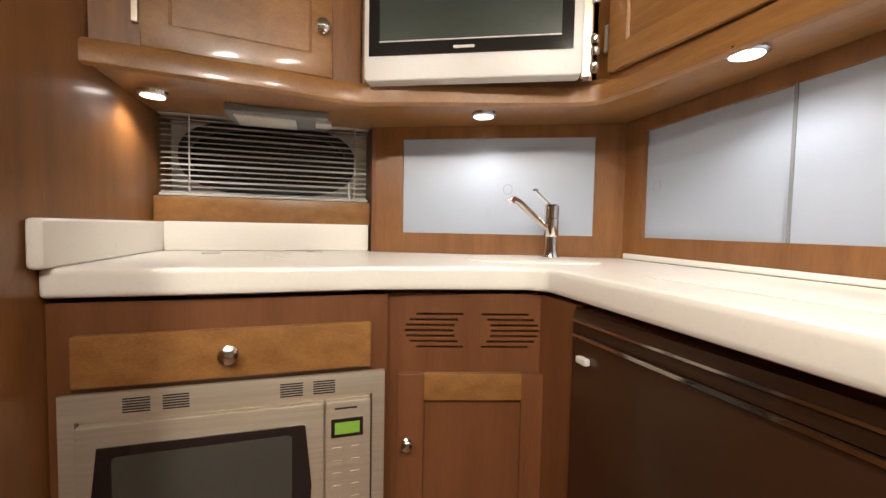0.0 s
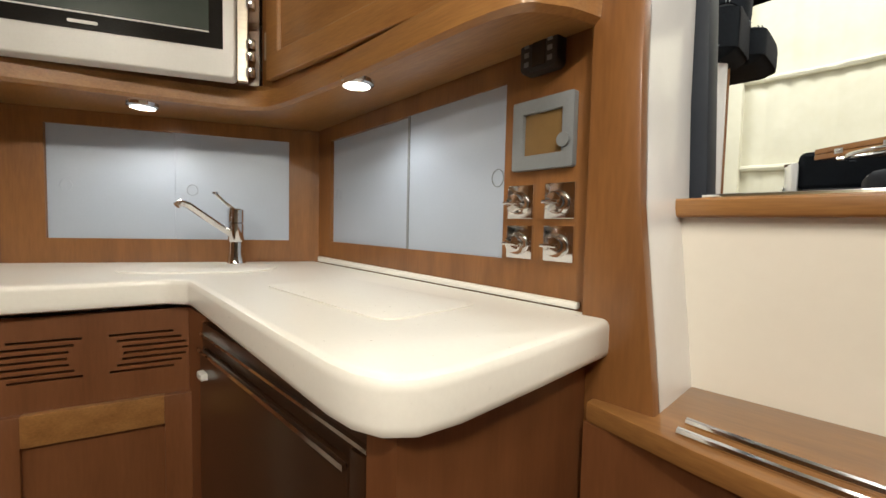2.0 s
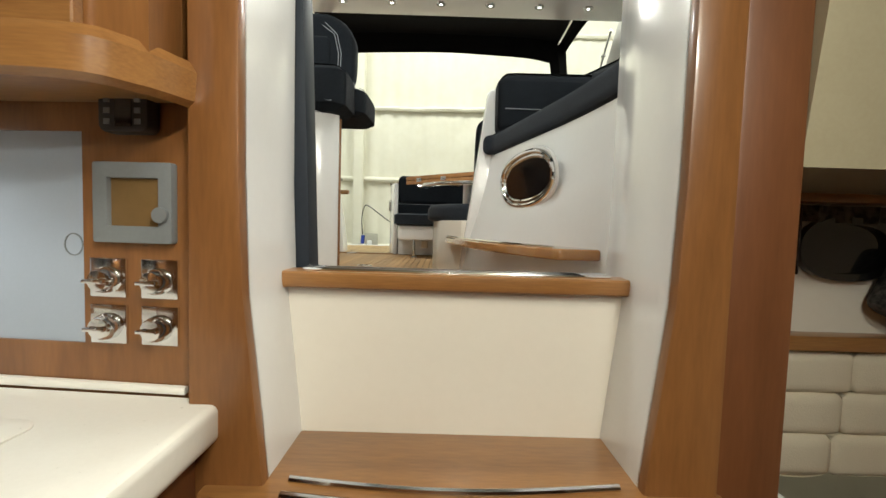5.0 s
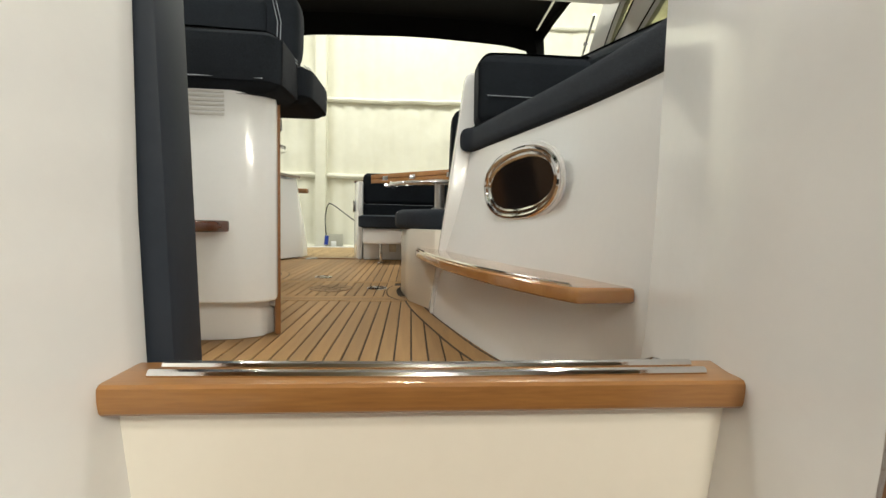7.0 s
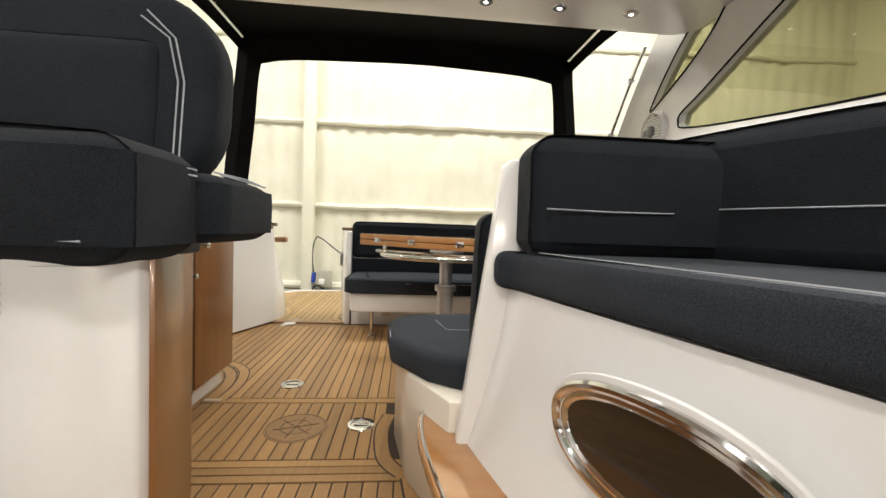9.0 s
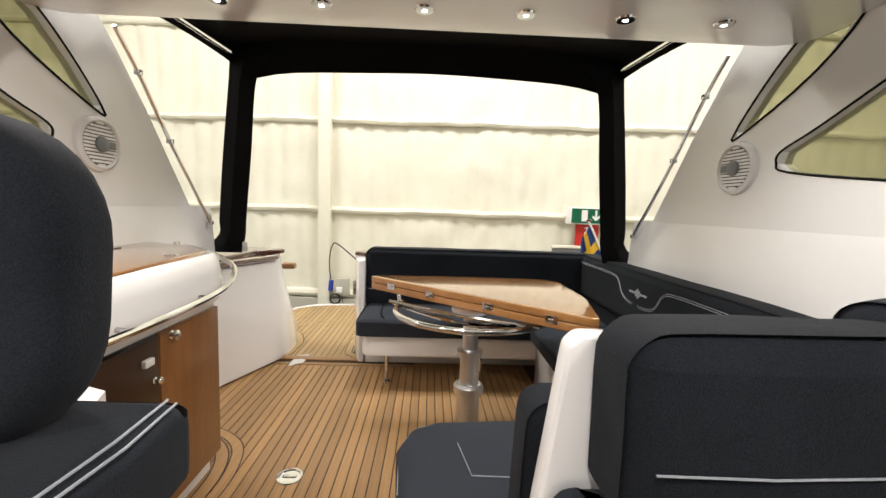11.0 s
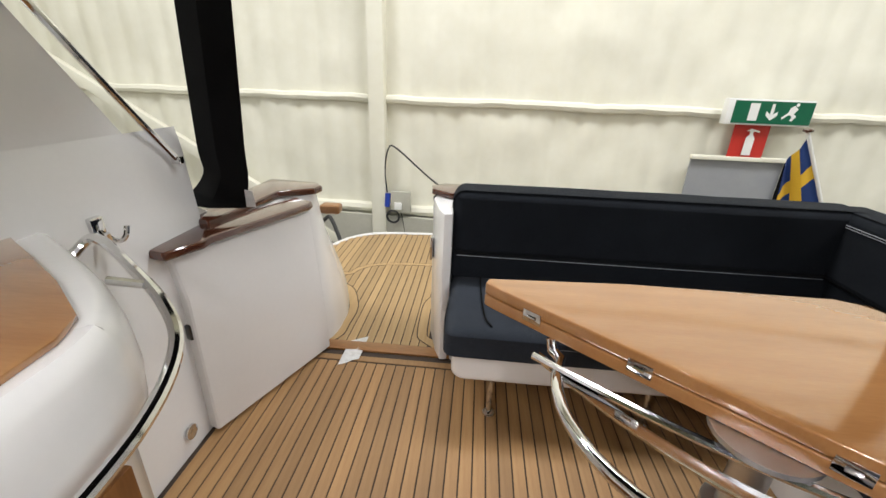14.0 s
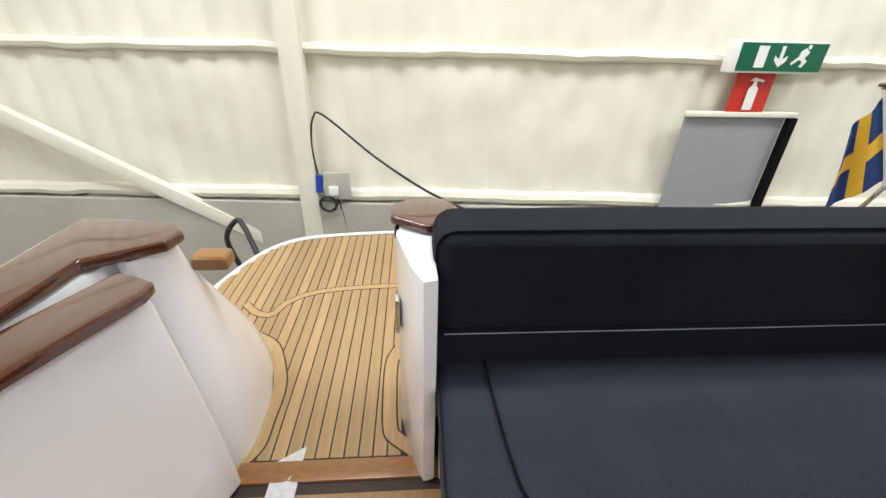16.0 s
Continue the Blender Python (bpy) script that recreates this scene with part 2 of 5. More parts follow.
def tube(pts, r, n=10, closed=False):
    b = bmesh.new()
    pts = [Vector(p) for p in pts]
    rings, k = [], len(pts)
    up = None
    for i, p in enumerate(pts):
        a = pts[(i - 1) % k] if closed or i else p
        c = pts[(i + 1) % k] if closed or i < k - 1 else p
        d = (c - a).normalized()
        if up is None:
            up = d.orthogonal().normalized()
        up = (up - d * up.dot(d)).normalized()
        side = d.cross(up)
        rings.append([b.verts.new(p + r * (math.cos(2 * math.pi * j / n) * up + math.sin(2 * math.pi * j / n) * side)) for j in range(n)])
    for i in range(k if closed else k - 1):
        A, B = rings[i], rings[(i + 1) % k]
        for j in range(n):
            b.faces.new((A[j], A[(j + 1) % n], B[(j + 1) % n], B[j]))
    if not closed:
        b.faces.new(rings[0][::-1])
        b.faces.new(rings[-1])
    bmesh.ops.recalc_face_normals(b, faces=b.faces[:])
    return b


def lathe(profile, m, n=24):
    """Rings (radius, height) about local z."""
    b = bmesh.new()
    rings = [[b.verts.new((r * math.cos(2 * math.pi * j / n), r * math.sin(2 * math.pi * j / n), z)) for j in range(n)] for r, z in profile]
    for A, B in zip(rings, rings[1:]):
        for j in range(n):
            b.faces.new((A[j], A[(j + 1) % n], B[(j + 1) % n], B[j]))
    b.faces.new(rings[0][::-1])
    b.faces.new(rings[-1])
    bmesh.ops.recalc_face_normals(b, faces=b.faces[:])
    b.transform(m)
    return b


def loft(lines, thick=0.0):
    """A skin through rows of points."""
    b = bmesh.new()
    rows = [[b.verts.new(p) for p in line] for line in lines]
    for A, B in zip(rows, rows[1:]):
        for j in range(len(A) - 1):
            b.faces.new((A[j], A[j + 1], B[j + 1], B[j]))
    bmesh.ops.recalc_face_normals(b, faces=b.faces[:])
    if thick:
        bmesh.ops.solidify(b, geom=b.faces[:], thickness=thick)
    return b


def smooth_line(pts, n=8, closed=False):
    """Catmull-Rom through points."""
    P = [Vector(p) for p in pts]
    out, k = [], len(P)
    for i in range(k if closed else k - 1):
        a, b, c, d = (P[(i - 1) % k], P[i], P[(i + 1) % k], P[(i + 2) % k]) if closed else (P[max(i - 1, 0)], P[i], P[i + 1], P[min(i + 2, k - 1)])
        for j in range(n):
            t = j / n
            out.append(0.5 * (2 * b + (c - a) * t + (2 * a - 5 * b + 4 * c - d) * t * t + (3 * b - a - 3 * c + d) * t ** 3))
    if not closed:
        out.append(P[-1])
    return out


def mesh_ob(name, b, material):
    for e in b.edges:
        e.smooth = not (len(e.link_faces) == 2 and e.calc_face_angle(0) > 0.6)
    for f in b.faces:
        f.smooth = True
    me = bpy.data.meshes.new(name)
    b.to_mesh(me)
    b.free()
    me.materials.append(material)
    return new(name, me)


def part(name, b, material, parent, label=""):
    ob = mesh_ob(name, b, material)
    ob.parent = parent
    if label:
        ob["label"] = label
    return ob


def thing(name, label, category, at=(0, 0, 0), group="", kind=""):
    ob = new(name)
    ob.location = at
    ob.empty_display_size = 0.05
    tagged(ob, label, category, group, kind)
    return ob


def hold(ob):
    """Keep world places of parts under an Empty that stands elsewhere."""
    for c in ob.children:
        c.matrix_parent_inverse = Matrix.Translation(ob.location).inverted()
    return ob


def solid(name, b, material, label, category, kind="", group=""):
    return tagged(mesh_ob(name, b, material), label, category, group, kind)


def setting(name, b, material, label, category):
    return solid(name, b, material, label, category, "structure")


def soft_box(x0, y0, z0, x1, y1, z1, bev, seg=4, puff=0.006, seed=0, cuts=6):
    """A stuffed cushion: rounded edges and a slightly uneven skin."""
    b = box(x0, y0, z0, x1, y1, z1)
    bmesh.ops.subdivide_edges(b, edges=b.edges[:], cuts=cuts, use_grid_fill=True)
    c, hx, hy, hz = Vector(((x0 + x1) / 2, (y0 + y1) / 2, (z0 + z1) / 2)), (x1 - x0) / 2, (y1 - y0) / 2, (z1 - z0) / 2
    r = min(bev, hx, hy, hz)
    es = [e for e in b.edges if len(e.link_faces) == 2 and e.calc_face_angle(0) > 1]
    bmesh.ops.bevel(b, geom=es, offset=r, segments=seg, affect="EDGES", profile=0.5)
    for v in b.verts:
        q = v.co - c
        k = noise.noise(v.co * 5 + Vector((seed, seed * 2, 0)))
        for i, h in enumerate((hx, hy, hz)):
            j, l = [(1, 2), (0, 2), (0, 1)][i]
            hh = (hx, hy, hz)
            edge = min(1, 2.2 * (1 - abs(q[j]) / hh[j])) * min(1, 2.2 * (1 - abs(q[l]) / hh[l]))
            if abs(q[i]) > h * 0.98:
                v.co[i] += math.copysign(puff * (0.8 + k) * max(0, edge), q[i])
    return b


def stitch(name, pts, parent, r=0.0019):
    return part(name, tube(pts, r, 5), M_THREAD, parent, "pale grey stitched seam")


FLOOR, DECK = -0.15, 0.70

# ---- hangar ----
def wall_y(x):
    return 7.64 - 0.06 * x


hangar_floor = setting("hangar_floor", box(-12, -12, -1.3, 12, 12, -1.2), M_CONC, "bare grey concrete hangar floor under the boat", "floor")
setting("ceiling_hangar", box(-12, -12, 6.2, 12, 12, 6.3), M_FOAM, "pale sprayed foam hangar roof", "ceiling")
wv = []
rng = random.Random(4)
xs = [-12 + 0.05 * i for i in range(481)]
zs = [-1.2 + 0.1 * i for i in range(75)]
RAILS = (0.62, 1.82, 3.05, 4.3, 5.5)


def foam(x, z):
    d = 0.016 * (1 if (x * 4.0) % 1 < 0.5 else 0) * (1.0 if z > 0.62 else 1.6)
    d += 0.03 * noise.noise(Vector((x * 1.1, z * 1.1, 3))) + 0.022 * noise.noise(Vector((x * 4, z * 3, 9)))
    return d


b = bmesh.new()
grid = [[b.verts.new((x, wall_y(x) - foam(x, z), z)) for x in xs] for z in zs]
for A, B in zip(grid, grid[1:]):
    for j in range(len(xs) - 1):
        b.faces.new((A[j], A[j + 1], B[j + 1], B[j]))
wall_aft = setting("wall_hangar_aft", b, M_FOAM, "cream corrugated hangar wall coated in sprayed foam", "wall")
setting("wall_hangar_plinth", box(-12, 0, -1.2, 12, 0.05, 0.56, m=Matrix.Translation((0, wall_y(0) - 0.14, 0)) @ pose(0, 0, 0, 0, 0, -3.43)), M_DIRTY, "dull grey-green lower band of the hangar wall", "wall")
setting("wall_hangar_fore", box(-12, -12.1, -1.2, 12, -12, 6.2), M_FOAM, "pale hangar end wall", "wall")
setting("wall_hangar_left", box(-6.1, -12, -1.2, -6, 12, 6.2), M_FOAM, "pale hangar side wall", "wall")
setting("wall_hangar_right", box(7, -12, -1.2, 7.1, 12, 6.2), M_FOAM, "pale hangar side wall", "wall")


def lumpy_bar(p, q, r, seed, n=120):
    d = Vector(q) - Vector(p)
    pts = []
    for i in range(n + 1):
        v = Vector(p) + d * i / n
        pts.append(v + Vector((0.012 * noise.noise(v * 2.0 + Vector((seed, 0, 0))), 0, 0.016 * noise.noise(v * 2.3 + Vector((0, seed, 0))))))
    t = tube(pts, r, 8)
    for v in t.verts:
        v.co += 0.012 * noise.noise_vector(v.co * 7 + Vector((seed, 0, 0)))
    return t


for i, z in enumerate(RAILS):
    part("wall_rail", lumpy_bar((-8, wall_y(-8) - 0.03, z), (8, wall_y(8) - 0.03, z), 0.045 if i else 0.06, i), M_FOAM, wall_aft, "foam-covered horizontal wall rail")
for cx in (-1.17, -6.2, 4.6):
    part("wall_column", box(cx - 0.085, wall_y(cx) - 0.16, -1.2, cx + 0.085, wall_y(cx), 6.2, 0.02), M_FOAM, wall_aft, "foam-coated steel column")
part("brace", box(-0.06, -0.04, 0, 0.06, 0.04, 5.3, 0.01, m=Matrix.Translation((-1.25, wall_y(-2) - 0.12, -0.05)) @ pose(0, 0, 0, 0, -59, 0)), M_FOAM, wall_aft, "diagonal steel brace")
# unseen fittings added where the assumed hangar lamps hang
for hx, hy in ((-3.2, 5.2), (0.3, 5.8), (3.8, 5.2), (-3.6, 1.0), (4.2, 1.0)):
    t = thing("assumed_hall_fitting", "assumed long white hangar ceiling light fitting, out of view", "ceiling light", group="hangar lights")
    part("housing", box(hx - 1.2, hy - 0.28, 5.72, hx + 1.2, hy + 0.28, 5.82, 0.02), M_PURE, t)
    part("rod", box(hx - 0.02, hy - 0.02, 5.82, hx + 0.02, hy + 0.02, 6.21), M_STEEL, t)

# ---- cabin shell ----
setting("floor_cabin", box(-1.9, -1.7, FLOOR - 0.04, 1.9, 0.86, FLOOR), M_MAHOG, "dark wooden cabin sole", "floor")
setting("ceiling_cabin", box(-1.9, -1.7, 1.76, 1.9, 1.05, 1.80), M_LINER, "pale olive cabin headliner", "ceiling")
setting("wall_cabin_fore", box(-1.9, -1.74, FLOOR, 1.9, -1.7, 1.76), M_WOOD, "wooden forward cabin bulkhead", "wall")
setting("wall_hull_galley", plate([(-1.74, FLOOR), (1.3, FLOOR), (1.3, 1.76), (-1.74, 1.76)], 0.05, upright((-1.75, 0), (-1.75, 1)), holes=[oval(-0.16, 1.09, 0.29, 0.115, 28, 2.6)]), M_CREAM, "cream hull side behind the galley with an oval porthole", "wall")
setting("wall_hull_berth", box(1.90, -1.74, FLOOR, 1.95, 2.6, 1.76), M_QUILT, "cream hull side of the cabin", "wall")
setting("wall_galley_end", box(-1.75, -0.53, FLOOR, -0.50, -0.50, 1.76), M_WOOD, "varnished wooden bulkhead at the end of the galley", "wall")
# panel wall behind the sink and the wall with the switches
P1A, P1B, P2A, P2B = (-1.48, 0.20), (-1.105, 0.997), (-1.105, 0.997), (-0.055, 0.925)
m1, m2 = upright(P1A, P1B), upright(P2A, P2B)
L1, L2 = (Vector(P1B) - Vector(P1A)).length, (Vector(P2B) - Vector(P2A)).length


def along(p, a, b_):
    d = (Vector(b_) - Vector(a)).normalized()
    return (Vector(p) - Vector(a)).dot(d)


h1a, h1b = along((-1.431, 0.303), P1A, P1B), along((-1.147, 0.907), P1A, P1B)
h2a, h2b = along((-1.015, 0.985), P2A, P2B), along((-0.25, 0.93), P2A, P2B)
setting("wall_sink", plate([(0, 0.62), (L1, 0.62), (L1, 1.22), (0, 1.22)], -0.02, m1, holes=[rect(h1a, 0.822, h1b, 1.158)]), M_WOOD, "varnished wooden panel wall behind the sink", "wall")
setting("wall_switches", plate([(0, FLOOR), (L2, FLOOR), (L2, 1.76), (0, 1.76)], -0.025, m2, holes=[rect(h2a, 0.822, h2b, 1.158)]), M_WOOD, "varnished wooden bulkhead with switches and gauges", "wall")
for nm, m_, a, b_, hole in (("sink", m1, h1a, h1b, 0.5), ("bulkhead", m2, h2a, h2b, 0.59)):
    t = thing("sliding_panels", "pair of frosted blue-grey acrylic sliding doors set in a wooden wall", "sliding door", group="galley sliding doors")
    mid = a + (b_ - a) * hole
    for k, (u, v, dep) in enumerate(((a - 0.01, mid + 0.015, -0.018), (mid - 0.012, b_ + 0.01, -0.010))):
        p = part("door_panel", plate(rect(u, 0.812, v, 1.168), 0.006, m_ @ Matrix.Translation((0, 0, dep))), M_BLUE, t)
        if k:
            part("edge_strip", plate(rect(u, 0.812, u + 0.007, 1.168), 0.003, m_ @ Matrix.Translation((0, 0, dep + 0.0062))), M_GREY if nm == "bulkhead" else M_BLUE, p)
        kx = u + 0.055 if k == 0 else (v - 0.03 if nm == "bulkhead" else u + 0.055)
        part("finger_pull", plate(oval(kx, 0.98, 0.016, 0.018, 20), 0.0016, m_ @ Matrix.Translation((0, 0, dep + 0.006)), holes=[oval(kx, 0.98, 0.0145, 0.0165, 20)]), M_GREY if k else M_BLUE, p)
setting("wall_void_galley", box(-1.72, 1.03, FLOOR, 0.0, 1.05, 1.76), M_MAHOG, "dark lining behind the galley bulkhead", "wall")

# ---- companionway ----
flare = [(0.062, 0.60), (0.052, 0.70), (0.028, 0.92), (0.022, 1.10), (0.020, 1.76)]


CX = 0.348
for sign, wide, label in ((1, 0.115, "aft"), (-1, 0.115, "aft")):
    inner = [(CX - sign * (CX - x), z) for x, z in flare]
    e = inner[0][0] - sign * wide
    setting("trim_companionway", plate(inner + [(e, 1.76), (e, FLOOR), (inner[0][0], FLOOR)], 0.03, Matrix.Translation((0, 0.915, 0)) @ pose(0, 0, 0, 90), bev=0.006), M_WOOD, "curved varnished wooden companionway jamb", "trim")
    rows = [[(x + o, y, z) for x, z in inner] for y, o in (((0.905, 0), (1.11, 0)) if sign > 0 else ((0.905, 0), (1.06, 0.0), (1.16, 0.022), (1.27, 0.06), (1.36, 0.085)))]
    setting("wall_companionway", loft(rows, 0.012 * sign), M_WHITE, "glossy white companionway side", "wall")
setting("trim_post", box(0.752, 0.893, FLOOR, 0.85, 0.918, 1.76, 0.006), M_MAHOG, "dark reddish wooden post beside the companionway", "trim")
setting("wall_riser", box(0.03, 1.06, FLOOR, 0.67, 1.075, 0.905), M_CREAM, "glossy cream riser below the threshold", "wall")
st = thing("cabin_step", "varnished wooden companionway step with two steel treads", "step", kind="structure")
part("tread", plate([(-0.03, 0.865), (0.12, 0.83), (0.30, 0.80), (0.50, 0.80), (0.66, 0.83), (0.76, 0.86), (0.76, 0.90), (0.655, 0.915), (0.645, 1.06), (0.058, 1.06), (0.055, 0.93), (-0.03, 0.90)], 0.03, Matrix.Translation((0, 0, 0.596)), bev=0.006), M_WOODH, st)
part("riser", box(-0.03, 0.86, FLOOR, 0.76, 0.875, 0.596), M_MAHOG, st)
for dy in (0.0, 0.038):
    part("steel_tread", tube([(0.095 + 0.03 * i, 0.862 + dy - 0.022 * math.sin(math.pi * i / 17), 0.629) for i in range(18)], 0.006, 8), M_CHROME, st, "polished half-round steel strip")
th = thing("threshold", "varnished wooden companionway threshold with steel strips", "threshold", kind="structure")
part("board", box(0.012, 1.035, 0.905, 0.685, 1.105, 0.936, 0.008, 3), M_WOODH, th)
for dy in (1.060, 1.085):
    part("steel_strip", tube([(0.06, dy, 0.938), (0.35, dy - 0.006, 0.938), (0.64, dy, 0.938)], 0.005, 8), M_CHROME, th)
setting("wall_sill_aft", box(-0.2, 1.09, DECK, 0.80, 1.105, 0.906), M_WHITE, "white cockpit side of the threshold", "wall")
dr = thing("companion_door", "dark grey sliding companionway door pushed open", "door", kind="structure")
part("stile", box(0.0, 1.115, 0.70, 0.055, 1.18, 2.3, 0.008, m=Matrix.Translation((0, 1.15, 0.9)) @ pose(0, 0, 0, 0, -2.0) @ Matrix.Translation((0, -1.15, -0.9))), M_STILE, dr, "dark grey door stile")
part("leaf", box(-0.86, 1.14, 0.70, -0.03, 1.165, 2.3, 0.004), M_DARKGL, dr, "smoked acrylic leaf")
# the bulkheads between cabin roof and windscreen
setting("wall_dash_left", box(-1.15, 1.20, DECK, -0.06, 1.24, 1.80), M_WHITE, "white cockpit bulkhead left of the companionway", "wall")
setting("ceiling_coachroof", box(-1.9, -1.74, 1.80, 1.95, 1.05, 1.84), M_WHITE, "white coachroof above the cabin", "ceiling")
setting("wall_dash_right", plate([(0.772, 1.285), (1.9, 1.285), (1.9, 1.33), (0.80, 1.33), (0.782, 1.31)], 1.46, Matrix.Translation((0, 0, 0.60)), bev=0.015), M_WHITE, "glossy white cockpit bulkhead beside the companionway", "wall")

# ---- cockpit shell ----
setting("deck_cockpit", plate([(-1.3, 1.106), (0.78, 1.106), (0.78, 1.29), (1.9, 1.29), (1.9, 4.95), (-1.3, 4.95)], 0.046, Matrix.Translation((0, 0, DECK - 0.05))), M_CAULK, "dark caulked cockpit deck base", "floor")
AFT = [(y, z) for y, z in ((1.0, 1.0), (4.9, 1.0), (4.9, 1.46), (4.56, 1.53), (4.44, 1.60), (4.06, 2.11), (3.90, 2.33), (3.71, 2.56), (3.58, 2.70), (1.0, 2.70))]
WIN = [(3.33, 2.085), (3.375, 2.12), (3.36, 2.165), (3.223, 2.225), (3.0, 2.335), (2.80, 2.43), (2.50, 2.55), (1.5, 2.58), (1.3, 2.45), (1.35, 1.88), (2.44, 1.972), (3.0, 2.034)]
WIN2 = [(3.60, 2.255), (3.615, 2.285), (3.50, 2.42), (3.36, 2.55), (3.22, 2.63), (3.08, 2.60), (3.25, 2.43)]


def side_wall(name, x, sign):
    m_ = Matrix(((0, 0, sign, x), (1, 0, 0, 0), (0, 1, 0, 0), (0, 0, 0, 1)))
    t = thing(name, "white moulded cockpit side with a tinted side window", "cockpit side", kind="structure")
    part("moulding", plate(AFT, 0.06, m_, holes=[WIN, WIN2]), M_WHITE, t)
    for w in (WIN, WIN2):
        part("window_pane", plate(w, 0.006, m_ @ Matrix.Translation((0, 0, 0.03))), M_TINT, t).visible_shadow = False
        part("window_seal", tube([m_ @ Vector((p[0], p[1], -0.002)) for p in smooth_line([(*q, 0) for q in w], 4, True)], 0.0045, 6, True), M_BLACK, t, "black rubber window seal")
    part("ledge", loft([[(x - sign * o, y, z) for y in (1.3, 2.4, 3.4, 4.46)] for o, z in ((0.0, 1.86), (0.012, 1.80), (0.03, 1.55), (0.03, 1.20))]), M_WHITE, t, "white inner coaming swelling")
    rail = [(x - sign * 0.035, y, z) for y, z in ((4.40, 1.76), (4.17, 2.02), (4.02, 2.20), (3.80, 2.48), (3.66, 2.63))]
    part("edge_rail", tube(smooth_line(rail), 0.010, 8), M_CHROME, t, "polished steel rail along the raked edge")
    for p in (rail[0], rail[2], rail[3]):
        part("rail_foot", box(p[0] - 0.015, p[1] - 0.012, p[2] - 0.012, p[0] + 0.015, p[1] + 0.012, p[2] + 0.012, 0.004), M_CHROME, t)
    return t


side_wall("side_moulding_starboard", -1.10, -1)
side_wall("side_moulding_port", 1.66, 1)
for x, sign in ((-1.10, 1), (1.66, -1)):
    t = thing("speaker", "round white cockpit loudspeaker with slotted grille", "speaker", group="cockpit speakers")
    q = Matrix.Translation((x, 3.58, 2.12)) @ pose(0, 0, 0, 0, 90 * sign, 0)
    part("ring", lathe([(0.118, 0.0), (0.114, 0.016), (0.100, 0.026), (0.092, 0.020), (0.091, 0.012), (0.02, 0.012)], q, 36), M_WHITE, t)
    part("cone", lathe([(0.092, 0.008), (0.092, 0.0135), (0.001, 0.0135)], q, 36), M_PLASTIC, t)
    for i in range(-6, 7):
        hw = math.sqrt(max(0.0001, 0.089 ** 2 - (i * 0.0145) ** 2))
        part("grille_slat", box(-0.005 + i * 0.0145, -hw, 0.014, 0.005 + i * 0.0145, hw, 0.021, m=q), M_WHITE, t)
    part("tweeter", lathe([(0.034, 0.012), (0.032, 0.030), (0.02, 0.036), (0.001, 0.036)], q, 24), M_GREY, t)
    part("badge", box(-0.016, 0.02, 0.022, 0.016, 0.075, 0.027, 0.003, m=q), M_GREY, t)

# hardtop and canopy
setting("ceiling_hardtop", plate(rect(-1.16, 0.9, 1.72, 3.40, 0.15), 0.07, Matrix.Translation((0, 0, 2.56)), bev=0.02), M_WHITE, "glossy white hardtop above the cockpit", "ceiling")
for i in range(7):
    t = thing("downlight", "small recessed round downlight in the hardtop", "downlight", group="hardtop downlights")
    q = Matrix.Translation((-0.75 + 0.34 * i, 3.22, 2.56)) @ pose(0, 0, 0, 180)
    part("bezel", lathe([(0.034, 0.0), (0.030, 0.006), (0.024, 0.006)], q, 20), M_CHROME, t)
    part("lens", lathe([(0.023, 0.004), (0.001, 0.0075)], q, 16), M_LAMP, t)
setting("window_windscreen", loft([[(x, 1.12, 1.84) for x in (-1.1, 0.28, 1.66)], [(x, 1.35, 2.56) for x in (-1.1, 0.28, 1.66)]], 0.006), M_GLASS, "clear raked windscreen", "window").visible_shadow = False
cn = thing("canopy", "black canvas cockpit canopy stretched aft of the hardtop", "canopy")
YA, ZA = 4.35, 2.855
def roof(y):
    f_ = (y - 3.15) / (YA - 3.15)
    return [(0.28 + (1.10 + 0.07 * f_) * s, y, 2.64 + (ZA - 2.64) * f_ ** 0.8 + 0.02 * f_ * (1 - abs(s) ** 2.5) - 0.04 * abs(s) ** 6) for s in [i / 10 for i in range(-10, 11)]]
part("roof_cloth", loft([roof(3.15 + (YA - 3.15) * i / 8) for i in range(9)], 0.006), M_BLACK, cn)
top = roof(YA)
part("aft_valance", loft([[Vector(p) for p in top], [Vector((p[0], YA + 0.03, p[2] - 0.10)) for p in top], [Vector((p[0] * 0.99, YA + 0.04, p[2] - 0.17 + 0.006 * math.sin(5 * p[0]) - 0.05 * (abs(p[0] - 0.28) / 1.15) ** 6)) for p in top]], 0.006), M_BLACK, cn)
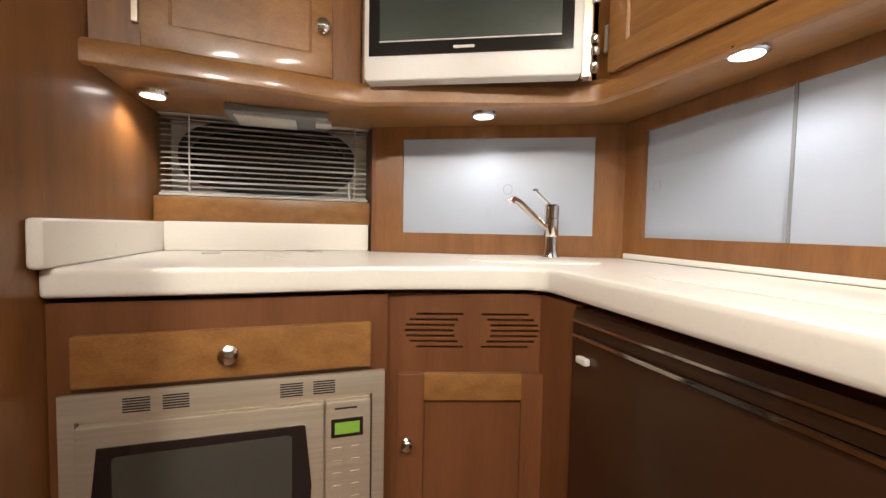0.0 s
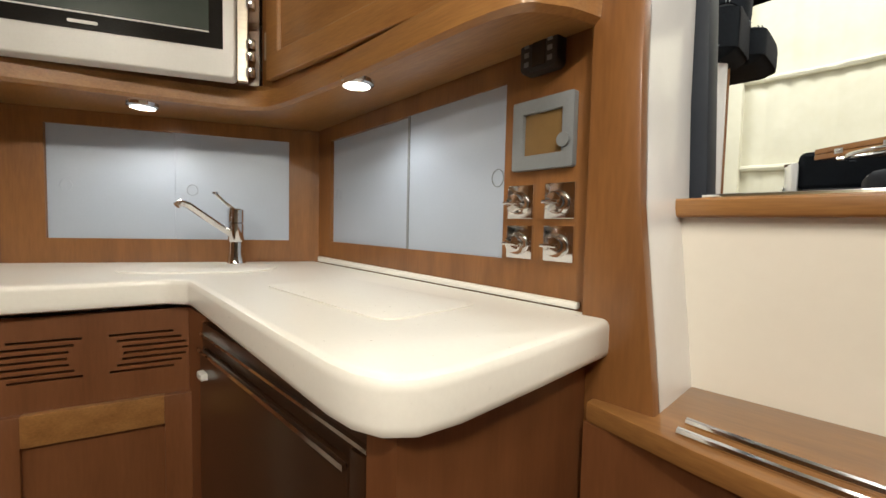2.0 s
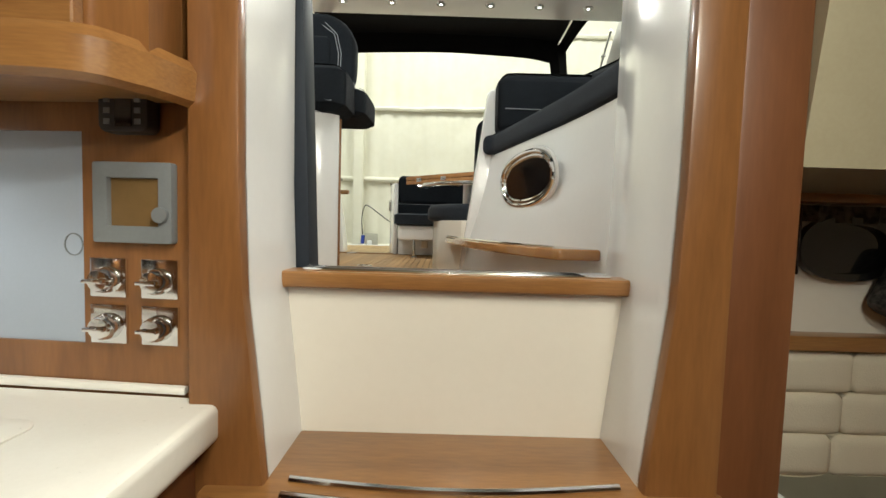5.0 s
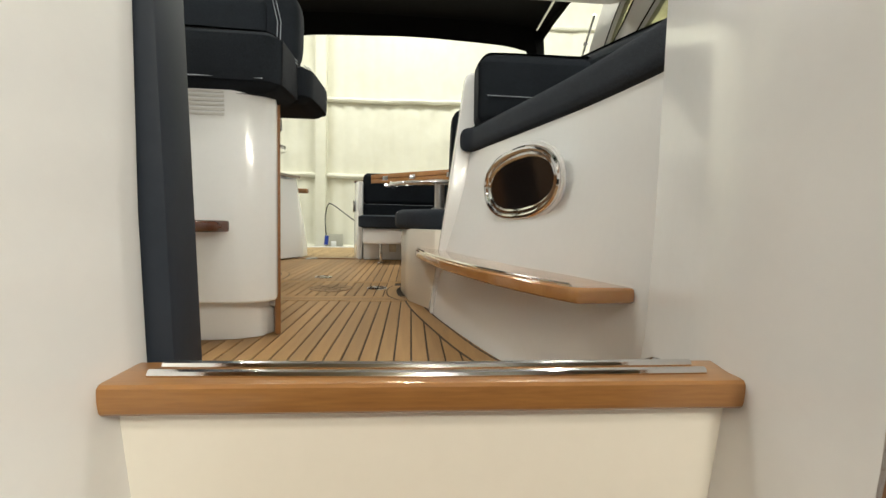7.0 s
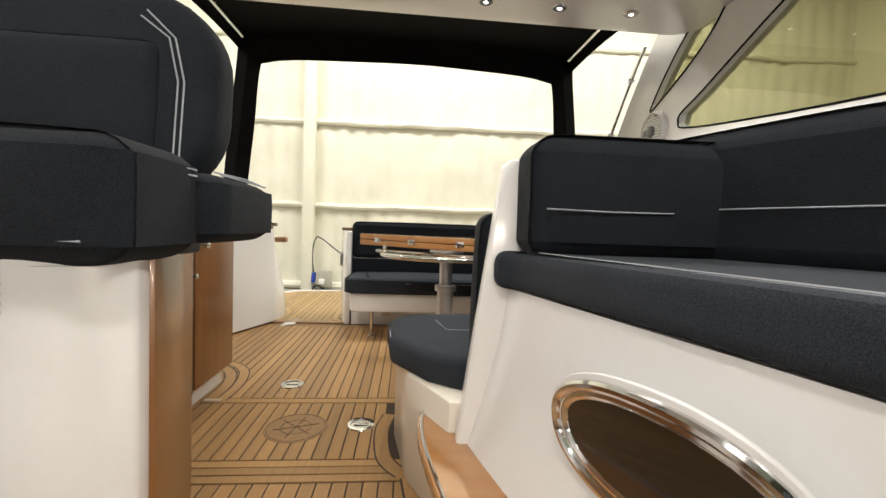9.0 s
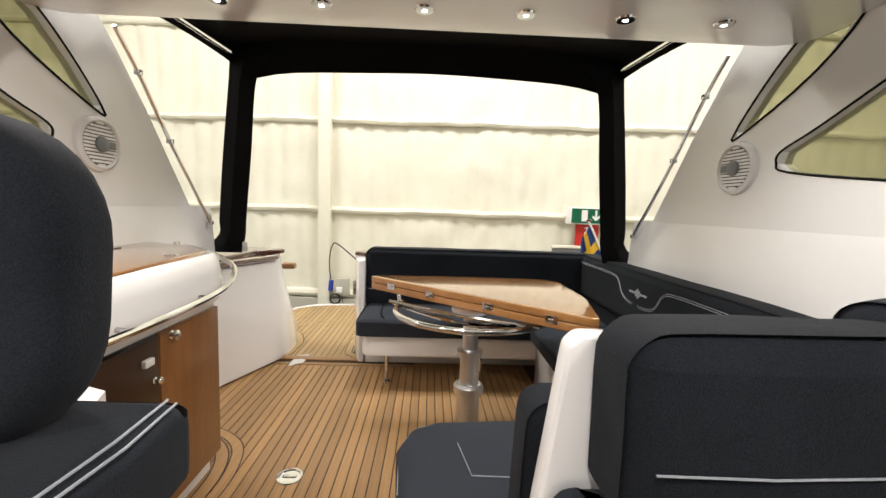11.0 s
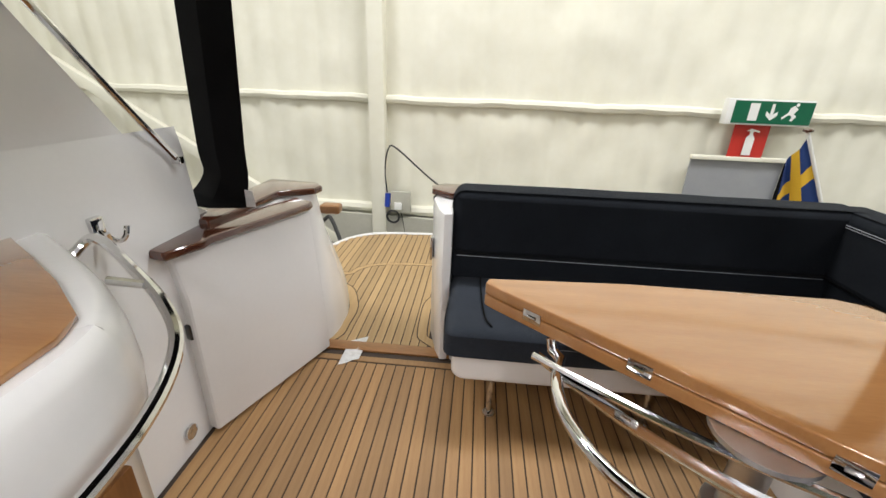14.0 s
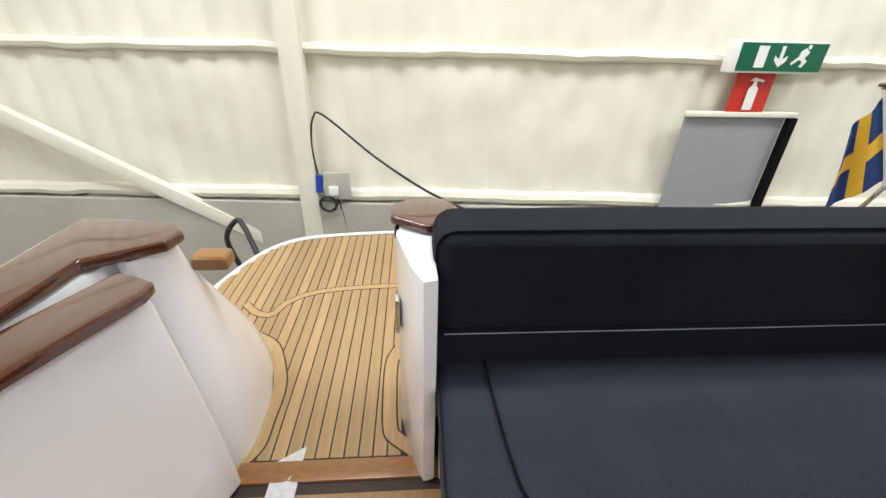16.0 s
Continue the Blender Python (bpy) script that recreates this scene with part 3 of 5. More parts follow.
for sign in (-1, 1):
    c = lambda o, y, z: (0.28 + sign * o, y, z)
    outer = smooth_line([c(1.18, YA, 2.80), c(1.20, YA + 0.02, 2.62), c(1.27, YA + 0.08, 2.2), c(1.34, YA + 0.16, 1.80), c(1.36, YA + 0.19, 1.68), c(1.48, YA + 0.20, 1.56)], 6)
    inner = smooth_line([c(0.94, YA, 2.80), c(1.04, YA + 0.02, 2.62), c(1.10, YA + 0.08, 2.2), c(1.17, YA + 0.16, 1.80), c(1.19, YA + 0.19, 1.68), c(1.22, YA + 0.20, 1.56)], 6)
    mid = [(a + d) / 2 + Vector((0, -0.03, 0)) for a, d in zip(outer, inner)]
    part("leg_cloth", loft([outer, mid, inner], 0.006), M_BLACK, cn, "black canvas side leg tapering to the deck")
    part("side_cloth", loft([[Vector(p[0 if sign < 0 else -1]) for p in [roof(3.15 + (YA - 3.15) * i / 8) for i in range(9)]], [Vector(p[0 if sign < 0 else -1]) - Vector((0, 0, 0.035 + 0.07 * (i / 8) ** 2)) for i, p in enumerate([roof(3.15 + (YA - 3.15) * i / 8) for i in range(9)])]], 0.006), M_BLACK, cn)
    part("strut", tube([c(0.95, 3.3, 2.58), c(1.02, 4.0, 2.66)], 0.011, 8), M_CHROME, cn, "slim steel canopy strut")

# ---- galley ----
TOPZ = 0.750
# base units
def knob(parent, at, d, r=0.016):
    v = Vector(d).normalized()
    q = Matrix.Translation(at) @ v.to_track_quat("Z", "Y").to_matrix().to_4x4()
    return part("knob", lathe([(r * 0.95, 0), (r * 0.9, 0.004), (r * 0.5, 0.008), (r * 0.5, 0.013), (r, 0.018), (r, 0.024), (r * 0.6, 0.029), (0.001, 0.030)], q, 20), M_CHROME, parent, "polished chrome push knob")


FX = -0.93
unit = thing("oven_unit", "dark wooden galley base unit around a microwave, with one drawer", "cabinet")
part("side_panel", box(-1.68, -0.498, FLOOR, FX - 0.012, -0.45, 0.68), M_MAHOG, unit)
part("side_panel", box(-1.68, 0.145, FLOOR, FX - 0.012, 0.16, 0.68), M_MAHOG, unit)
part("front_frame", plate(rect(-0.498, FLOOR, 0.165, 0.68), 0.012, upright((FX - 0.012, 0), (FX - 0.012, 1)), holes=[rect(-0.44, 0.10, 0.13, 0.475)]), M_MAHOG, unit)
dw = part("drawer_front", box(FX + 0.001, -0.455, 0.512, FX + 0.021, 0.125, 0.618, 0.007, 3), M_WOODH, unit, "light varnished drawer front")
knob(dw, (FX + 0.021, -0.175, 0.566), (1, 0, 0), 0.019)
mw = thing("microwave", "built-in brushed steel microwave oven with a black glass door", "microwave")
mx = FX + 0.004
M_ = upright((mx, 0), (mx, 1))
part("trim_kit", plate(rect(-0.478, 0.06, 0.158, 0.500), 0.012, M_, holes=[rect(-0.45, 0.08, 0.128, 0.445)], bev=0.002), M_STEEL, mw)
part("case", box(mx - 0.38, -0.447, 0.085, mx + 0.004, 0.125, 0.443), M_STEEL, mw)
door = part("door", plate(rect(-0.447, 0.083, 0.018, 0.438, 0.004), 0.022, M_, bev=0.003), M_STEEL, mw, "brushed steel microwave door")
part("door_glass", plate([(-0.42, 0.11), (-0.02, 0.11), (-0.008, 0.25), (-0.022, 0.395), (-0.41, 0.395), (-0.425, 0.25)], 0.0035, M_ @ Matrix.Translation((0, 0, 0.022))), M_BLACKG, door, "black glass window")
part("door_mesh", plate(rect(-0.385, 0.13, -0.05, 0.375, 0.01), 0.0012, M_ @ Matrix.Translation((0, 0, 0.0256))), mat("oven_mesh", (0.06, 0.06, 0.05), (0.045, 0.045, 0.04), 0.3), door)
pn = part("control_panel", plate(rect(0.022, 0.083, 0.124, 0.438, 0.004), 0.022, M_, bev=0.003), M_STEEL, mw, "brushed steel control panel")
part("display_bezel", plate(rect(0.034, 0.355, 0.106, 0.398), 0.0024, M_ @ Matrix.Translation((0, 0, 0.022))), M_BLACKG, pn)
part("display", plate(rect(0.042, 0.363, 0.098, 0.390), 0.001, M_ @ Matrix.Translation((0, 0, 0.0246))), M_SCREEN, pn, "green lit display")
part("brand_mark", plate(rect(0.042, 0.420, 0.092, 0.424), 0.001, M_ @ Matrix.Translation((0, 0, 0.022))), M_PLASTIC, pn)
for i in range(8):
    for u in (0.036, 0.078):
        part("button", plate(rect(u, 0.320 - 0.03 * i, u + 0.022, 0.331 - 0.03 * i, 0.003, 2), 0.0015, M_ @ Matrix.Translation((0, 0, 0.022))), M_STEEL, pn)
for u0 in (-0.37, -0.30, -0.075, -0.005):
    for i in range(6):
        part("vent_slot", plate(rect(u0, 0.457 + 0.0055 * i, u0 + 0.048, 0.4598 + 0.0055 * i), 0.0008, M_ @ Matrix.Translation((0, 0, 0.0121))), M_PLASTIC, mw)

# sink unit on the diagonal
SA, SB = (-0.945, 0.165), (-0.835, 0.575)
ms = upright(SA, SB)
SL = (Vector(SB) - Vector(SA)).length
sk = thing("sink_unit", "dark wooden corner unit with slotted vents and a panelled door", "cabinet")
slots = []
for side in (0, 1):
    for i in range(7):
        k = abs(i - 3) / 3
        a_, b_ = (0.045 + 0.028 * k ** 2, 0.165 + 0.025 * k ** 2) if side == 0 else (SL - 0.045 - 0.028 * k ** 2, SL - 0.165 - 0.025 * k ** 2)
        z = 0.545 + 0.0135 * i
        slots.append(rect(min(a_, b_), z, max(a_, b_), z + 0.0055))
part("front", plate(rect(0, FLOOR, SL, 0.68), -0.014, ms, holes=slots), M_MAHOG, sk)
part("vent_backing", plate(rect(0.02, 0.52, SL - 0.02, 0.66), -0.004, ms @ Matrix.Translation((0, 0, -0.022))), M_BLACK, sk)
d = part("door", plate(rect(0.03, -0.08, SL - 0.025, 0.485), 0.018, ms @ Matrix.Translation((0, 0, 0.001)), holes=[rect(0.095, 0.0, SL - 0.09, 0.42)], bev=0.003), M_MAHOG, sk, "framed cabinet door")
part("door_panel", plate(rect(0.09, -0.005, SL - 0.085, 0.425), 0.006, ms @ Matrix.Translation((0, 0, 0.003))), M_MAHOG, d)
part("door_rail", plate(rect(0.095, 0.42, SL - 0.09, 0.486), 0.0195, ms @ Matrix.Translation((0, 0, 0.001)), bev=0.003), M_WOODH, d, "lighter top rail")
kp = ms @ Vector((0.055, 0.315, 0.019))
knob(d, kp, ms.to_3x3() @ Vector((0, 0, 1)), 0.014)
part("hinge", plate(rect(SL - 0.024, 0.36, SL - 0.012, 0.42), 0.012, ms), M_STEEL, d)

part("corner_post", box(-0.855, 0.534, FLOOR, -0.702, 0.57, 0.68), M_MAHOG, sk)

# fridge under the side run
FY = 0.538
fr = thing("fridge", "dark brown glossy built-in fridge with a slim steel edged door", "fridge")
part("case", box(-0.70, FY, 0.0, -0.092, 0.90, 0.672), M_MAHOG, fr)
part("frame", plate(rect(-0.70, 0.0, -0.091, 0.672), 0.012, upright((0, FY), (1, FY)), holes=[rect(-0.688, 0.02, -0.12, 0.625)]), M_FRIDGE, fr)
fd = part("door", box(-0.684, FY - 0.022, 0.02, -0.125, FY - 0.001, 0.622, 0.004), M_FRIDGE, fr, "glossy dark brown fridge door")
part("edge_strip", box(-0.684, FY - 0.027, 0.620, -0.125, FY - 0.021, 0.627), M_CHROME, fd, "thin steel edge")
part("edge_strip", box(-0.698, FY - 0.019, 0.649, -0.092, FY - 0.0125, 0.654), M_CHROME, fr, "thin steel edge")
part("side_trim", box(-0.122, FY - 0.020, 0.0, -0.093, FY - 0.006, 0.645, 0.002), M_FRIDGE, fr)
part("latch", box(-0.660, FY - 0.034, 0.572, -0.628, FY - 0.020, 0.586, 0.004, 3), M_SILVER, fd, "small pale latch")
setting("wall_counter_end", box(-0.090, 0.518, FLOOR, -0.042, 0.915, 0.69), M_MAHOG, "dark wooden end panel of the galley counter", "wall")
# worktop
wt = [(-0.905, -0.498), (-0.90, -0.2), (-0.905, 0.10), (-0.895, 0.20), (-0.835, 0.49), (-0.80, 0.522), (-0.74, 0.52), (-0.11, 0.482), (-0.068, 0.484), (-0.036, 0.496), (-0.015, 0.522), (-0.007, 0.57), (-0.006, 0.70), (-0.008, 0.895), (-0.015, 0.912), (-1.10, 0.985), (-1.475, 0.20), (-1.53, 0.20), (-1.53, -0.498)]
wk = thing("worktop", "thick cream solid-surface galley worktop with rounded front edge", "worktop")
part("slab", plate(wt, 0.058, Matrix.Translation((0, 0, TOPZ - 0.058)), bev=0.014, seg=4), M_TOP, wk)
part("upstand", box(-1.53, -0.497, TOPZ, -0.87, -0.470, TOPZ + 0.095, 0.012, 3), M_TOP, wk)
part("upstand", box(-1.53, -0.47, TOPZ, -1.50, 0.19, TOPZ + 0.10, 0.006), M_TOP, wk)
part("fiddle", plate([(0.02, 0), (L2 - 0.02, 0), (L2 - 0.02, 0.012), (0.02, 0.018)], 0.012, m2 @ Matrix.Translation((0, TOPZ, 0.001)), bev=0.003), M_TOP, wk)
for hx, hy in ((-1.35, -0.30), (-1.15, -0.10), (-1.42, 0.0)):
    t = thing("hob_ring_cover", "small flush disc in the cream worktop", "hob cover", group="worktop discs")
    part("disc", lathe([(0.028, 0), (0.026, 0.003), (0.001, 0.003)], Matrix.Translation((hx, hy, TOPZ)), 20), M_SILVER, t)
t = thing("sink_cover", "cream inset lids flush in the galley worktop", "sink cover")
part("lid", plate(oval(-1.05, 0.62, 0.19, 0.145, 28, 3.2, 1.1), 0.004, Matrix.Translation((0, 0, TOPZ)), bev=0.0012), M_TOP, t)
part("lid", plate(rect(-0.62, 0.62, -0.20, 0.82, 0.03), 0.003, Matrix.Translation((0, 0, TOPZ)), bev=0.001), M_TOP, t)

# tap
tp = thing("tap", "chrome galley tap with a long swivelling spout", "tap")
bx, by = -1.115, 0.725
part("base", lathe([(0.028, 0), (0.026, 0.006), (0.021, 0.03), (0.019, 0.07)], Matrix.Translation((bx, by, TOPZ)), 20), M_CHROME, tp)
part("body", lathe([(0.022, 0.07), (0.023, 0.075), (0.023, 0.125), (0.020, 0.128), (0.023, 0.131), (0.023, 0.168), (0.019, 0.172), (0.001, 0.172)], Matrix.Translation((bx, by, TOPZ)), 20), M_CHROME, tp)
part("spout", tube([(bx, by, TOPZ + 0.085), (bx + 0.01, by - 0.06, TOPZ + 0.125), (bx + 0.03, by - 0.135, TOPZ + 0.175), (bx + 0.035, by - 0.155, TOPZ + 0.182), (bx + 0.037, by - 0.165, TOPZ + 0.172)], 0.010, 10), M_CHROME, tp)
part("lever", tube([(bx, by, TOPZ + 0.165), (bx - 0.005, by - 0.03, TOPZ + 0.19), (bx - 0.01, by - 0.055, TOPZ + 0.215)], 0.0045, 8), M_CHROME, tp)
part("lever_tip", lathe([(0.002, -0.003), (0.009, -0.001), (0.009, 0.004), (0.002, 0.006)], Matrix.Translation((bx - 0.01, by - 0.055, TOPZ + 0.215)), 14), M_CHROME, tp)

# window with blind
wb = thing("window_galley", "oval porthole behind a half-open slatted blind", "window", kind="structure")
part("window_frame", plate(oval(-0.16, 1.09, 0.315, 0.14, 32, 2.6), 0.02, upright((-1.70, 0), (-1.70, 1)), holes=[oval(-0.16, 1.09, 0.28, 0.105, 32, 2.6)]), M_PLASTIC, wb, "black porthole frame")
part("pane", plate(oval(-0.16, 1.09, 0.29, 0.115, 32, 2.6), 0.006, upright((-1.73, 0), (-1.73, 1))), M_DARKGL, wb)
part("sill_board", box(-1.54, -0.498, 0.845, -1.50, 0.195, 0.928, 0.004), M_WOODH, wb, "varnished wooden board below the window")
part("side_board", plate([(-1.66, 0.198), (-1.475, 0.198), (-1.475, 0.215), (-1.66, 0.215)], 0.62, Matrix.Translation((0, 0, 0.62))), M_MAHOG, wb)
bl = thing("blind", "dusty silver venetian blind with tilted slats", "blind")
part("head_rail", box(-1.56, -0.49, 1.198, -1.52, 0.19, 1.222, 0.003), M_SILVER, bl)
for i in range(14):
    z = 0.945 + 0.0185 * i
    part("slat", box(-0.0115, -0.335, -0.0006, 0.0115, 0.335, 0.0006, m=Matrix.Translation((-1.54 + 0.002 * rng.random(), -0.15, z)) @ pose(0, 0, 0, rng.uniform(-0.2, 0.2), 18 + rng.uniform(-6, 6), 0)), M_SILVER, bl)
part("bottom_rail", box(-1.552, -0.49, 0.932, -1.528, 0.19, 0.940, 0.002), M_SILVER, bl)
for y in (-0.40, 0.14):
    part("ladder_cord", tube([(-1.527, y, 0.937), (-1.527, y, 1.205)], 0.0025, 5), M_SILVER, bl)
part("wand", tube([(-1.518, 0.12, 0.935), (-1.518, 0.12, 1.0)], 0.005, 6), M_SILVER, bl)

# overhead cabinets: left run, TV corner, right run
U0, U1, U2, U3 = (-1.10, -0.498), (-1.20, 0.13), (-0.955, 0.735), (-0.03, 0.885)
ZB = 1.20
setting("soffit", plate([U0, U1, U2, (-0.80, 0.775), (-0.15, 0.78), (-0.09, 0.82), (-0.055, 0.92), (-1.10, 0.99), (-1.48, 0.20), (-1.64, 0.20), (-1.64, -0.498)], 0.025, Matrix.Translation((0, 0, ZB)), bev=0.004), M_WOODH, "varnished wooden soffit under the galley lockers", "trim")
lip = smooth_line([(-1.095, -0.498, ZB), (-1.14, -0.15, ZB), (-1.18, 0.10, ZB), (-1.13, 0.24, ZB), (-1.0, 0.60, ZB), (-0.94, 0.72, ZB), (-0.84, 0.765, ZB), (-0.5, 0.78, ZB), (-0.16, 0.78, ZB), (-0.085, 0.82, ZB), (-0.052, 0.915, ZB)], 6)
b = loft([[p + Vector((0, 0, -0.004)) for p in lip], [p + Vector((0.004, -0.004, 0.0)) for p in lip], [p + Vector((0.006, -0.006, 0.03)) for p in lip], [p + Vector((0.0, 0.0, 0.042)) for p in lip]], 0.014)
setting("trim_soffit", b, M_WOODH, "rounded varnished wooden lip of the lockers", "trim")


def locker(name, p, q, z0, z1, dep, door_span, knob_u, hinge_u):
    m_ = upright(p, q)
    L = (Vector(q) - Vector(p)).length
    t = thing(name, "varnished wooden overhead locker with a panelled door", "cabinet", group="overhead lockers")
    part("carcass", plate(rect(0, z0, L, z1), -dep, m_), M_WOOD, t)
    a, c = door_span
    dd = part("door", plate(rect(a, z0 + 0.022, c, z1 - 0.02), 0.02, m_ @ Matrix.Translation((0, 0, 0.001)), holes=[rect(a + 0.06, z0 + 0.085, c - 0.06, z1 - 0.08)], bev=0.005, seg=3), M_WOODH, t, "raised wooden door frame")
    part("door_panel", plate(rect(a + 0.055, z0 + 0.08, c - 0.055, z1 - 0.075), 0.010, m_ @ Matrix.Translation((0, 0, 0.002))), M_WOODH, dd)
    part("bead", tube([m_ @ Vector(v) for v in ((a + 0.06, z1 - 0.08, 0.014), (a + 0.06, z0 + 0.085, 0.014), (c - 0.06, z0 + 0.085, 0.014), (c - 0.06, z1 - 0.08, 0.014))], 0.004, 6), M_WOODH, dd)
    knob(dd, m_ @ Vector((knob_u, z0 + 0.155, 0.021)), m_.to_3x3() @ Vector((0, 0, 1)), 0.018)
    part("hinge", plate(rect(hinge_u, z0 + 0.08, hinge_u + 0.012, z0 + 0.15), 0.014, m_), M_STEEL, dd, "brass-toned hinge")
    return t


locker("locker", (-1.115, -0.497), (-1.205, 0.125), ZB + 0.03, 1.755, 0.3, (0.10, 0.545), 0.515, 0.083)
locker("locker", (-0.93, 0.735), (-0.06, 0.82), ZB + 0.03, 1.755, 0.08, (0.06, 0.80), 0.77, 0.04)
setting("wall_tv_corner", plate(rect(0, ZB + 0.025, 0.66, 1.76), -0.03, upright((-1.215, 0.13), (-0.945, 0.735))), M_WOOD, "wooden locker face behind the television", "wall")

tv = thing("television", "small silver flat-screen television on a corner bracket", "television")
mt = upright((-1.155, 0.145), (-0.905, 0.665))
ta = mt @ Matrix.Translation((0, 0, 0.0))
part("body", plate(rect(0.0, 1.235, 0.575, 1.66, 0.012), 0.05, ta, bev=0.006, seg=3), M_SILVER, tv, "silver television casing")
part("bezel", plate(rect(0.015, 1.300, 0.55, 1.65), 0.0035, ta @ Matrix.Translation((0, 0, 0.05))), M_BLACKG, tv)
part("screen", plate(rect(0.045, 1.338, 0.52, 1.63), 0.0016, ta @ Matrix.Translation((0, 0, 0.0535))), mat("tv_screen", (0.035, 0.045, 0.038), (0.03, 0.04, 0.033), 0.22, bump=0), tv, "dark switched-off screen")
part("brand_mark", plate(rect(0.245, 1.312, 0.30, 1.319, 0.002, 2), 0.0012, ta @ Matrix.Translation((0, 0, 0.0535))), M_SILVER, tv)
part("screen_edge", plate(rect(0.045, 1.334, 0.52, 1.337), 0.0016, ta @ Matrix.Translation((0, 0, 0.0535))), M_SILVER, tv)
br = part("bracket", plate(rect(0.578, 1.24, 0.60, 1.66), 0.02, ta), M_STEEL, tv, "steel swing bracket")
for z in (1.25, 1.29, 1.32, 1.42):
    part("bracket_knuckle", lathe([(0.011, 0), (0.012, 0.002), (0.012, 0.020), (0.009, 0.024)], Matrix.Translation(ta @ Vector((0.608, z, 0.02))), 14), M_CHROME, br)

for sx, sy in ((-1.30, -0.43), (-1.16, 0.50), (-0.56, 0.80)):
    t = thing("under_cabinet_light", "round chrome spot light let into the soffit, lit", "spot light", group="galley spots")
    q = Matrix.Translation((sx, sy, ZB)) @ pose(0, 0, 0, 180)
    part("bezel", lathe([(0.040, 0.0), (0.038, 0.008), (0.031, 0.012)], q, 24), M_CHROME, t)
    part("lens", lathe([(0.030, 0.0121), (0.02, 0.0135), (0.001, 0.0135)], q, 20), M_LAMP, t, "glowing lens")
hd = thing("cooker_hood", "slim grey extractor light under the locker", "cooker hood")
part("body", box(-1.52, -0.26, 1.178, -1.33, 0.04, 1.1995, 0.005), M_GREY, hd)
part("lamp_cover", box(-1.50, -0.24, 1.172, -1.36, -0.06, 1.178, 0.002), M_SILVER, hd)
part("switch", box(-1.43, 0.0, 1.168, -1.36, 0.05, 1.1785, 0.003), M_SILVER, hd)

# instruments on the bulkhead
def on2(x):
    return along((x, 0.93), P2A, P2B)
mn = thing("tank_monitor", "small black control unit with buttons", "control panel")
u = on2(-0.155)
part("body", plate(rect(u - 0.042, 1.152, u + 0.036, 1.212, 0.012), 0.028, m2, bev=0.005), M_PLASTIC, mn)
for k in (-0.026, 0.022):
    for i in range(3):
        part("button", plate(rect(u + k - 0.005, 1.163 + 0.016 * i, u + k + 0.004, 1.171 + 0.016 * i), 0.002, m2 @ Matrix.Translation((0, 0, 0.028))), M_GREY, mn)
part("window", plate(rect(u - 0.014, 1.160, u + 0.012, 1.204), 0.0015, m2 @ Matrix.Translation((0, 0, 0.028))), M_BLACKG, mn)
hs = thing("heater_panel", "grey heating control panel with an amber display", "control panel")
u = on2(-0.155)
part("frame", plate(rect(u - 0.066, 0.986, u + 0.062, 1.110, 0.004), 0.014, m2, holes=[rect(u - 0.042, 1.012, u + 0.040, 1.086)], bev=0.002), M_GREY, hs)
part("display", plate(rect(u - 0.044, 1.010, u + 0.042, 1.088), 0.006, m2), mat("amber_display", (0.20, 0.12, 0.05), (0.16, 0.10, 0.04), 0.12, bump=0), hs)
part("dial", plate(oval(u + 0.046, 1.03, 0.012, 0.012, 18), 0.02, m2), M_GREY, hs)
for gx in (-0.205, -0.120):
    for gz in (0.930, 0.856):
        t = thing("switch_plate", "square polished chrome plate with a round rotary knob", "switch", group="chrome switch plates")
        u = on2(gx)
        part("plate", plate(rect(u - 0.030, gz - 0.031, u + 0.030, gz + 0.031), 0.006, m2, bev=0.002), M_CHROME, t)
        q = m2 @ Matrix.Translation((u, gz - 0.003, 0.006))
        part("knob", lathe([(0.021, 0), (0.021, 0.006), (0.018, 0.016), (0.016, 0.020), (0.001, 0.022)], q, 24), M_CHROME, t)
        part("knob_grip", box(-0.016, -0.003, 0.018, 0.016, 0.003, 0.030, 0.002, m=q), M_CHROME, t)

# ---- berth beyond the post ----
by_ = 1.26
setting("wall_berth_back", box(0.85, by_, 0.45, 1.9, by_ + 0.02, 1.76), M_CREAM, "cream lining behind the berth", "wall")
setting("wall_berth_top", plate([(0.90, 0), (1.26, 0.32), (1.26, 0.34), (0.86, 0.34)], 1.04, Matrix.Translation((0.85, 0, 1.13)) @ Matrix(((0, 0, 1, 0), (1, 0, 0, 0), (0, 1, 0, 0), (0, 0, 0, 1))) ), M_LINER, "sloping olive lining above the berth", "wall")
setting("trim_berth_upper", box(0.85, by_ - 0.06, 1.105, 1.9, by_ - 0.001, 1.125, 0.004), M_WOODH, "wooden batten above the berth window", "trim")
setting("trim_berth_lower", box(0.85, by_ - 0.05, 0.765, 1.9, by_ - 0.001, 0.80, 0.004), M_WOODH, "wooden batten above the quilted panel", "trim")
bp = thing("window_berth", "oval cabin porthole with dark curtain", "window", kind="structure")
mb = upright((0, by_ - 0.003), (1, by_ - 0.003))
part("window_frame", plate(oval(1.27, 1.0, 0.115, 0.075, 28, 2.4), 0.02, mb, holes=[oval(1.27, 1.0, 0.095, 0.058, 28, 2.4)]), M_BLACKG, bp)
part("pane", plate(oval(1.27, 1.0, 0.10, 0.062, 28, 2.4), 0.006, mb), M_BLACKG, bp)
cu = thing("curtain", "dark patterned curtain pulled aside", "curtain")
